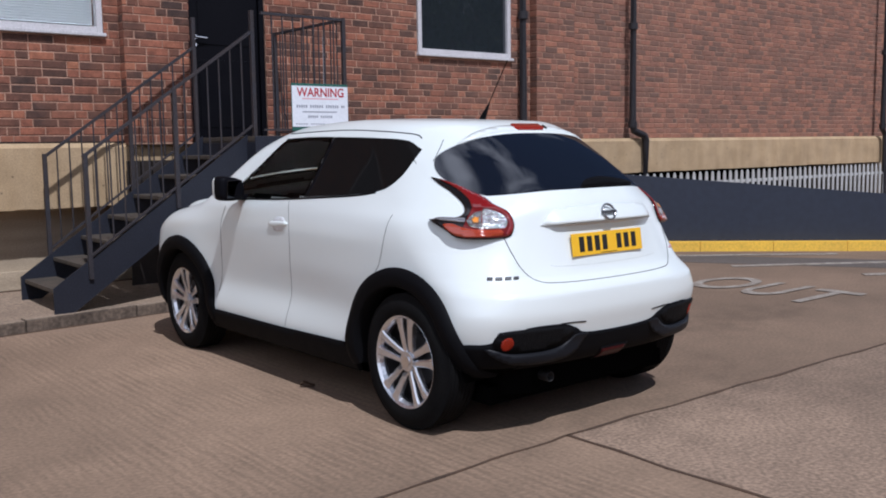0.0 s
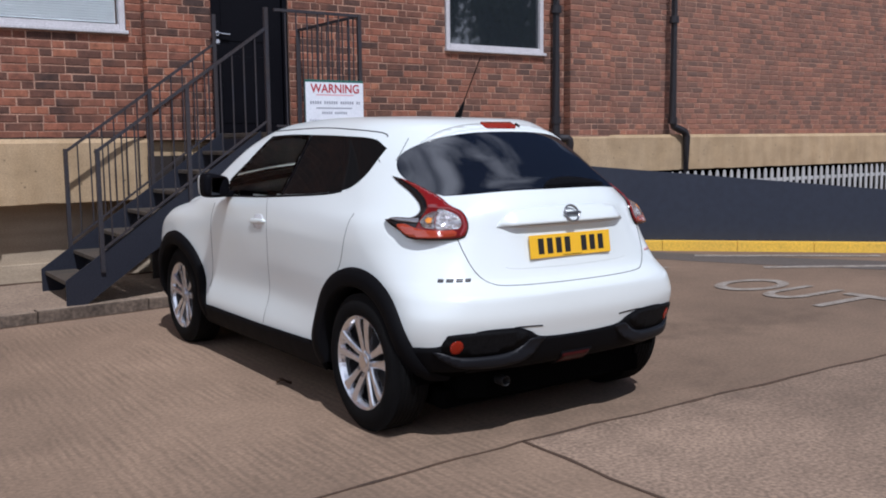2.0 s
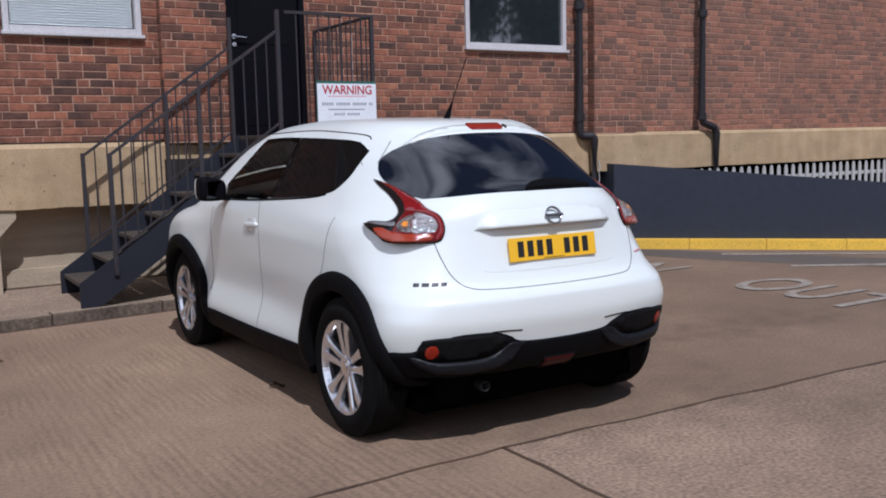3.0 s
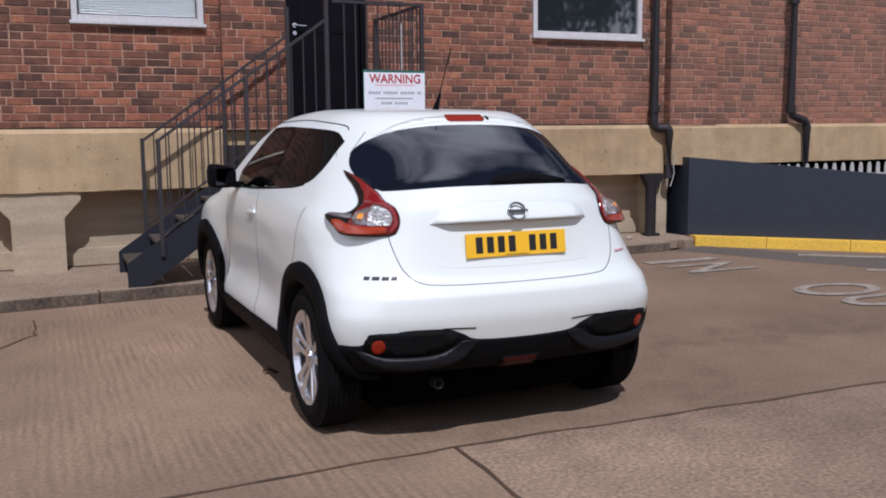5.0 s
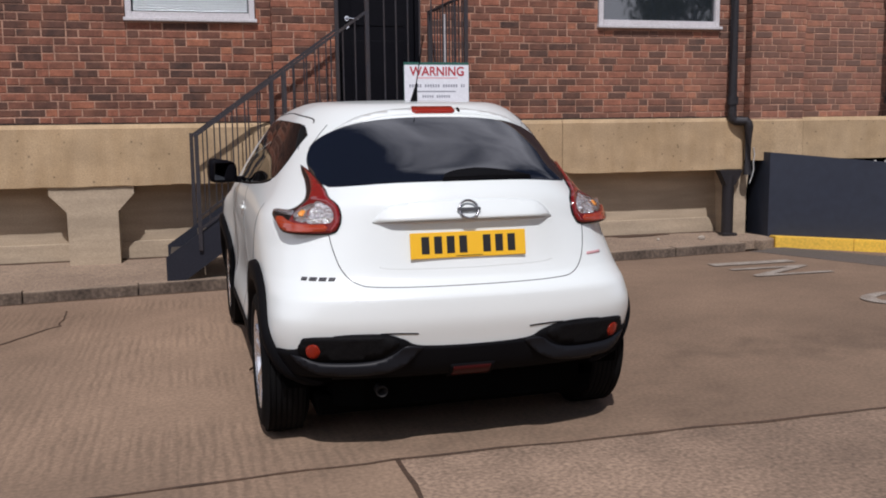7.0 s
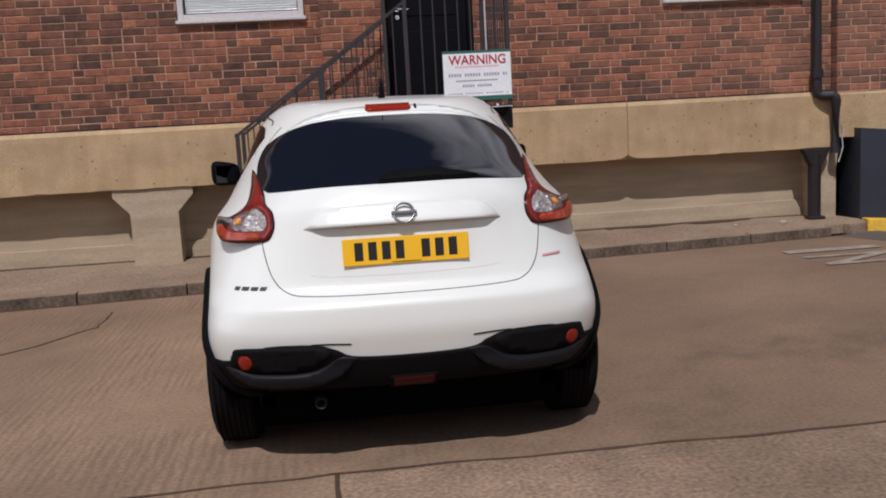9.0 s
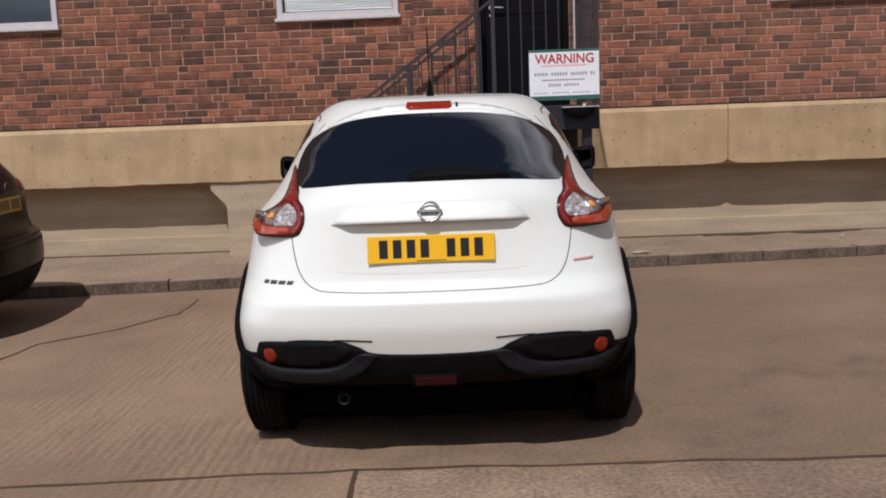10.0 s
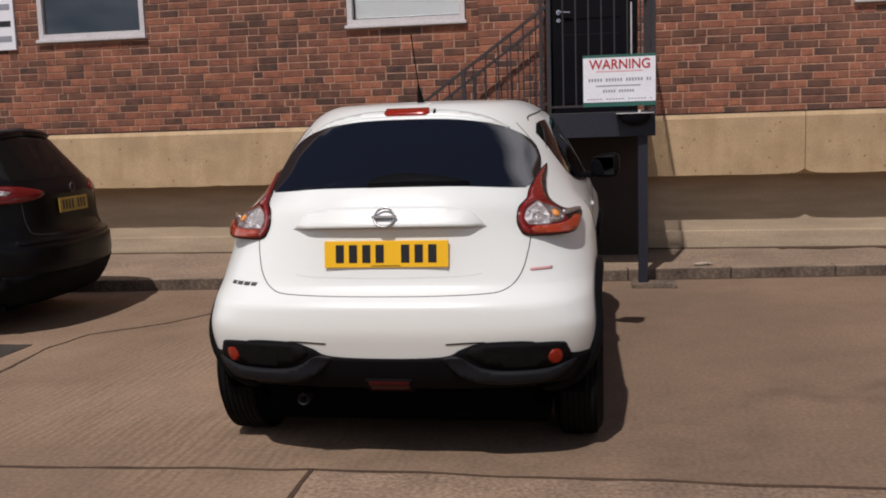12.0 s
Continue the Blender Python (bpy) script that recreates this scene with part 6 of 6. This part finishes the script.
    # greyer strip painting the lip's shadow
    part("grip_shadow", patch(S, "rear", [(-0.40, 1.010), (-0.3, 1.006), (0.0, 1.005), (0.3, 1.006), (0.40, 1.010), (0.3, 1.018), (0.0, 1.020), (-0.3, 1.018)], 0.0015, 0.016, False, 0.004, sharp=(0, 4)), GREYWHITE, gate, "", True)
    part("recess_edge", seam(S, "rear", [(-0.39, 0.834), (-0.31, 0.824), (0.0, 0.818), (0.31, 0.824), (0.39, 0.834)], 0.030, off=-0.0280), CARWHITE, gate, "moulded edge round the plate", True)
    plate = part("number_plate", boxed(-0.26, 0.26, -0.004, 0.004, -0.0555, 0.0555, bevel=0.003), PLATE, gate, "yellow reflective number plate")
    plate.matrix_basis = Matrix.Translation((0.0, -0.602, 0.912)) @ Matrix.Rotation(radians(-8), 4, "X")
    number_bars(plate, INK, -0.222, 0.222, -0.036, 0.038, -0.0042, (4, 3))
    part("print_line", boxed(-0.06, 0.06, -0.0052, -0.0042, -0.050, -0.047), INK, plate)
    emblem = part("emblem", lathe([(-0.004, 0.037), (-0.008, 0.040), (-0.008, 0.044), (-0.003, 0.046), (0.002, 0.045), (0.002, 0.037), (-0.004, 0.037)], 40), BADGE, gate, "round chrome emblem ring with bar", True)
    emblem.matrix_basis = Matrix.Translation((0.0, -0.607, 1.062)) @ Matrix.Rotation(radians(90), 4, "Z") @ Matrix.Rotation(radians(25), 4, "Y")
    part("emblem_bar", boxed(-0.01, -0.002, -0.052, 0.052, -0.0065, 0.0065, bevel=0.002), SCRIPT, emblem)
    for i, (a, b) in enumerate(((0.0, 0.024), (0.03, 0.062), (0.068, 0.1), (0.106, 0.135))):
        part("script_bar", patch(S, "rear", [(-0.712 + a, 0.775), (-0.705 + a, 0.789), (-0.709 + b, 0.789), (-0.716 + b, 0.775)], 0.004, 0.012, rounded=False), SCRIPT, gate, "dark chrome badge stroke", True)
    part("trim_badge", patch(S, "rear", [(0.585, 0.829), (0.585, 0.840), (0.672, 0.840), (0.672, 0.829)], 0.003, 0.02, rounded=False), PALE_BADGE, gate, "small red trim badge", True)
    # roof end
    spoiler = part("spoiler", patch(S, "rear", [(-0.47, 1.408), (-0.25, 1.462), (0.0, 1.471), (0.25, 1.462), (0.47, 1.408), (0.36, 1.462), (0.2, 1.494), (0.0, 1.502), (-0.2, 1.494), (-0.36, 1.462)], 0.006, 0.016, False, 0.012, sharp=(0, 4), swell=0.008), CARWHITE, car, "white roof spoiler", True)
    part("brake_light", patch(S, "rear", [(-0.105, 1.478), (-0.09, 1.472), (0.09, 1.472), (0.105, 1.478), (0.10, 1.498), (-0.10, 1.498)], 0.018, 0.012, False, 0.006, rounded=False), REFLECTOR, spoiler, "red high-level brake light", True)
    part("washer_jet", patch(S, "rear", [(0.122, 1.478), (0.122, 1.492), (0.132, 1.492), (0.132, 1.478)], 0.017, 0.01, rounded=False), DARK, spoiler)
    wiper = part("rear_wiper", patch(S, "rear", [(-0.085, 1.184), (-0.075, 1.198), (-0.02, 1.213), (0.08, 1.221), (0.18, 1.213), (0.27, 1.198), (0.33, 1.184), (0.2, 1.185), (0.06, 1.187)], 0.017, 0.012, False, 0.010, sharp=(0, 6)), CLADDING, gate, "black rear wiper arm with blade", True)
    part("wiper_blade", patch(S, "rear", [(-0.09, 1.179), (-0.085, 1.189), (0.1, 1.193), (0.33, 1.188), (0.335, 1.180), (0.1, 1.183)], 0.010, 0.012, False, 0.006, rounded=False), CLADDING, wiper, "black rubber blade", True)
    aerial = part("aerial", rod(bmesh.new(), (0.0, 0.33, 1.55), (0.0, 0.12, 1.86), 0.0028, 8), CLADDING, car, "thin black roof aerial")
    foot = bmesh.new()
    way = Vector((0.0, -0.21, 0.31)).normalized()
    bmesh.ops.create_cone(foot, cap_ends=True, segments=20, radius1=0.019, radius2=0.004, depth=0.11, matrix=Matrix.Translation(Vector((0.0, 0.33, 1.545)) + way * 0.055) @ way.to_track_quat("Z", "Y").to_matrix().to_4x4())
    part("aerial_foot", foot, CLADDING, aerial, "tapered black rubber foot", True)
    return car


PALE_BADGE = material("pale_red_badge", (0.62, 0.34, 0.35), 0.4)
SCRIPT = material("dark_chrome", (0.07, 0.07, 0.075), 0.35, 0.2)
EXHAUST = material("sooty_steel", (0.012, 0.0115, 0.0115), 0.6, 0.0, Specular_IOR_Level=0.25)
BADGE = material("badge_chrome", (0.36, 0.36, 0.38), 0.28, 1.0)
GREYWHITE = material("shaded_white_paint", (0.7, 0.71, 0.72), 0.35, 0.0, Coat_Weight=1.0)
DARKGRILLE = weathered(material("black_grille", (0.006, 0.006, 0.007), 0.6, 0.0, Specular_IOR_Level=0.08), 30, 0.4, (0.012, 0.012, 0.012), 0.8, 70, 0.004)
REFLECTOR = material("red_reflector", (0.27, 0.014, 0.004), 0.12, 0.0, Specular_IOR_Level=0.3, Coat_Weight=0.3)
PUCK = material("red_bumper_reflector", (0.26, 0.018, 0.005), 0.15, 0.0, Specular_IOR_Level=0.3)
faceted(PUCK, 60, 0.002, 0.6)
FOGRED = material("dark_red_lens", (0.04, 0.004, 0.004), 0.3, 0.0, Specular_IOR_Level=0.15)

car = crossover()
car.matrix_basis = pose(3.611, 3.735, 0.0, 0, 0, 0.4)


def estate():
    S = ESTATE
    car = tagged(new("car"), "black estate car parked close to the kerb", "car")
    arch = lambda c: c.z < 0.9 and abs(c.x) > 0.45 and any((c.y - y) ** 2 + (c.z - 0.34) ** 2 < 0.37**2 for y in (0, 2.8))
    polish(part("body", skin_mesh(S, (-0.1, 2.9, 0.8), (-0.97, -1.1, 0.16), (0.97, 3.95, 1.63), 0.035, arch), [CARBLACK, DARK], car, "glossy black body", True), S, 0.012)
    for mir in (False, True):
        s = 1 if mir else -1
        for y in (0, 2.8):
            part("wheel_well", wheel_well(y, mir, 0.37), DARK, car)
            wheel(car, s * 0.79, y, s)
        polish(part("side_window", patch(S, "side", [(-0.25, 1.13), (-0.30, 1.2), (-0.05, 1.42), (0.8, 1.45), (1.7, 1.42), (2.3, 1.12), (1.0, 1.10)], 0.003, 0.05, mir, sharp=(5,)), TINT, car, "dark side glass", True), S, 0.03)
        lamp = part("tail_lamp", patch(S, "rear", [(-0.86, 0.975), (-0.86, 1.10), (-0.64, 1.095), (-0.48, 1.07), (-0.36, 1.035), (-0.42, 0.995), (-0.62, 0.97)], 0.008, 0.02, mir, 0.01, sharp=(0, 1), swell=0.008), DARK_LENS, car, "dark red tail lamp with white section", True)
        part("reverse_lens", patch(S, "rear", [(-0.80, 1.02), (-0.80, 1.062), (-0.68, 1.060), (-0.63, 1.042), (-0.67, 1.022)], 0.019, 0.02, mir, 0.004, rounded=False), LAMP_CLEAR, lamp, "", True)
    gate = part("tailgate", seam(S, "rear", [(-0.58, 1.0), (-0.56, 0.8), (-0.48, 0.725), (0.0, 0.715), (0.48, 0.725), (0.56, 0.8), (0.58, 1.0)], 0.003), SEAM, car, "dark shut line of the tailgate")
    polish(part("rear_screen", patch(S, "rear", [(0, 1.13), (-0.5, 1.125), (-0.6, 1.15), (-0.5, 1.42), (0, 1.46), (0.5, 1.42), (0.6, 1.15), (0.5, 1.125)], 0.003, 0.04), TINT, gate, "dark rear glass", True), S, 0.03)
    plate = part("number_plate", boxed(-0.225, 0.225, -0.004, 0.004, -0.0555, 0.0555, bevel=0.003), SHADED_PLATE, gate, "yellow reflective number plate")
    plate.matrix_basis = Matrix.Translation((0.0, -0.908, 0.92)) @ Matrix.Rotation(radians(-3), 4, "X")
    number_bars(plate, INK, -0.19, 0.19, -0.036, 0.038, -0.0042, (4, 3))
    part("emblem", lathe([(-0.004, 0.03), (-0.01, 0.035), (0.0, 0.04), (0.0, 0.03)], 28), SCRIPT, gate, "", True).matrix_basis = Matrix.Translation((0, -0.905, 1.05)) @ Matrix.Rotation(radians(90), 4, "Z")
    part("lower_bumper", patch(S, "rear", [(-0.80, 0.23), (-0.80, 0.45), (0, 0.43), (0.80, 0.45), (0.80, 0.23)], 0.006, 0.05, rounded=False), CLADDING, car, "", True)
    part("bumper_step", patch(S, "rear", [(-0.7, 0.665), (0, 0.655), (0.7, 0.665), (0.7, 0.69), (0, 0.685), (-0.7, 0.69)], 0.01, 0.04, rounded=False), CARBLACK, car, "", True)
    part("roof_spoiler", patch(S, "rear", [(-0.52, 1.43), (0, 1.468), (0.52, 1.43), (0.5, 1.47), (0, 1.497), (-0.5, 1.47)], 0.03, 0.03, False, 0.02, rounded=False), CARBLACK, car, "", True)
    part("underbody", boxed(-0.74, 0.74, -0.7, 3.5, 0.19, 0.235), DARK, car)
    return car


other = estate()
other.matrix_basis = pose(-0.53, 6.17, 0.0, 0, 0, 94)


# ---- trees across the yard, behind the viewer, seen only as reflections ----
LEAF = weathered(material("leaf", (0.06, 0.095, 0.03), 0.6), 1.5, 0.8, (0.03, 0.055, 0.018), 0.0)
BARK = weathered(material("bark", (0.12, 0.09, 0.0635), 0.9), 6, 0.7, (0.06, 0.045, 0.035), 0.5, 30, 0.01)


def tree(h, seed):
    rnd = random.Random(seed)
    t = tagged(new("tree"), "leafy green deciduous tree across the yard", "tree", "trees across the yard")
    trunk = bmesh.new()
    limbs = [((0, 0, 0), (0.1, 0.05, h * 0.45), 0.22, 0.14)]
    for k in range(9):
        a, e = k * 2.4 + rnd.random(), rnd.uniform(0.35, 1.1)
        base = Vector((0.08, 0.04, h * rnd.uniform(0.28, 0.45)))
        tip = base + Vector((math.cos(a) * math.cos(e), math.sin(a) * math.cos(e), math.sin(e))) * h * rnd.uniform(0.25, 0.45)
        limbs.append((base, tip, 0.09, 0.02))
    for a, b, r0, r1 in limbs:
        a, b = Vector(a), Vector(b)
        m = Matrix.Translation((a + b) / 2) @ (b - a).to_track_quat("Z", "Y").to_matrix().to_4x4()
        bmesh.ops.create_cone(trunk, cap_ends=True, segments=8, radius1=r0, radius2=r1, depth=(b - a).length, matrix=m)
    part("trunk", trunk, BARK, t)
    verts, faces = [], []
    tips = [Vector(l[1]) for l in limbs[1:]] + [Vector((0.1, 0, h * 0.85))]
    for _ in range(9000):
        c = rnd.choice(tips)
        p = c + Vector((rnd.gauss(0, 1), rnd.gauss(0, 1), rnd.gauss(0, 0.8))) * h * 0.095
        q = Euler((rnd.uniform(0, 6.3), rnd.uniform(0, 6.3), rnd.uniform(0, 6.3))).to_matrix()
        i, s = len(verts), rnd.uniform(0.12, 0.27)
        verts += [tuple(p + q @ Vector(v) * s) for v in ((-0.5, 0, 0), (0, -0.4, 0.05), (0.6, 0, 0), (0, 0.4, 0.05))]
        faces.append((i, i + 1, i + 2, i + 3))
    me = bpy.data.meshes.new("crown")
    me.from_pydata(verts, [], faces)
    me.materials.append(LEAF)
    crown = tagged(new("crown", me), kind="stuff")
    crown.parent = t
    return t


first = tree(6.2, 3)
first.matrix_basis = pose(13.0, -19.0, 0)
for x, y, r, k, tall in ((23.7, -18.0, 70, 0.8, 2.1), (30.4, -18.0, 150, 1.2, 2.2), (36.5, -18.5, 230, 1.3, 2.2), (-9.0, -24.0, 40, 0.9, 0.9)):
    copy_thing(first, pose(x, y, 0, 0, 0, r)).scale = (k, k, tall)
# not a known wall: added out of view to cut light from the low sky
thing("low_sky_blocker", boxed(-32, 46, -14.35, -14.0, -0.02, 4.2), BRICK_FAR, "unseen plain brick wall added to block low sky light", "wall", kind="structure")

# ---- bricks, the last ----
full, rest_v, rest_f, near, heads = {}, [], [], [], []
for p, q, y, z0, z1 in brick_spans():
    L = round(q - p, 4)
    if 4.95 < p and q < 8.7 and z0 < 2.48 and L in (0.207, 0.0985) and len(near) < 300:
        near.append((p, y, z0, L))
    else:
        jut = random.uniform(-0.0015, 0.0015)
        a, b, c, d = (random.uniform(-0.0025, 0.0025) for _ in range(4))
        brick_faces(rest_v, rest_f, p + a, q + b, y + jut, z0 + c, z1 + d)
        heads += [int(L < 0.13)] * (len(rest_f) - len(heads))
for pa, pb in PIERS:
    z = Z0
    while z < ZT - 0.02:
        for px, d in ((pa - 0.001, 0.01), (pb + 0.001, -0.01)):
            brick_return(rest_v, rest_f, px, PIER + 0.001, W - 0.003, z, z + 0.0635, d)
        z += 0.075
me = bpy.data.meshes.new("bricks")
me.from_pydata(rest_v, [], rest_f)
me.materials.append(BRICK)
me.materials.append(HEADER_BRICK)
me.polygons.foreach_set("material_index", heads + [0] * (len(rest_f) - len(heads)))
rest = tagged(new("brickwork", me), "red-brown bricks with worn arrises", kind="stuff")
rest.parent = wall_north
for p, y, z0, L in near:
    if L not in full:
        v, f = [], []
        brick_faces(v, f, 0, L, 0, 0, 0.0635)
        full[L] = bpy.data.meshes.new("brick")
        full[L].from_pydata(v, [], f)
        full[L].materials.append(HEADER_BRICK if L < 0.13 else BRICK)
    b = new("brick", full[L])
    b.parent, b.location = wall_north, (p + random.uniform(-0.0025, 0.0025), y + random.uniform(-0.0015, 0.0015), z0 + random.uniform(-0.002, 0.002))
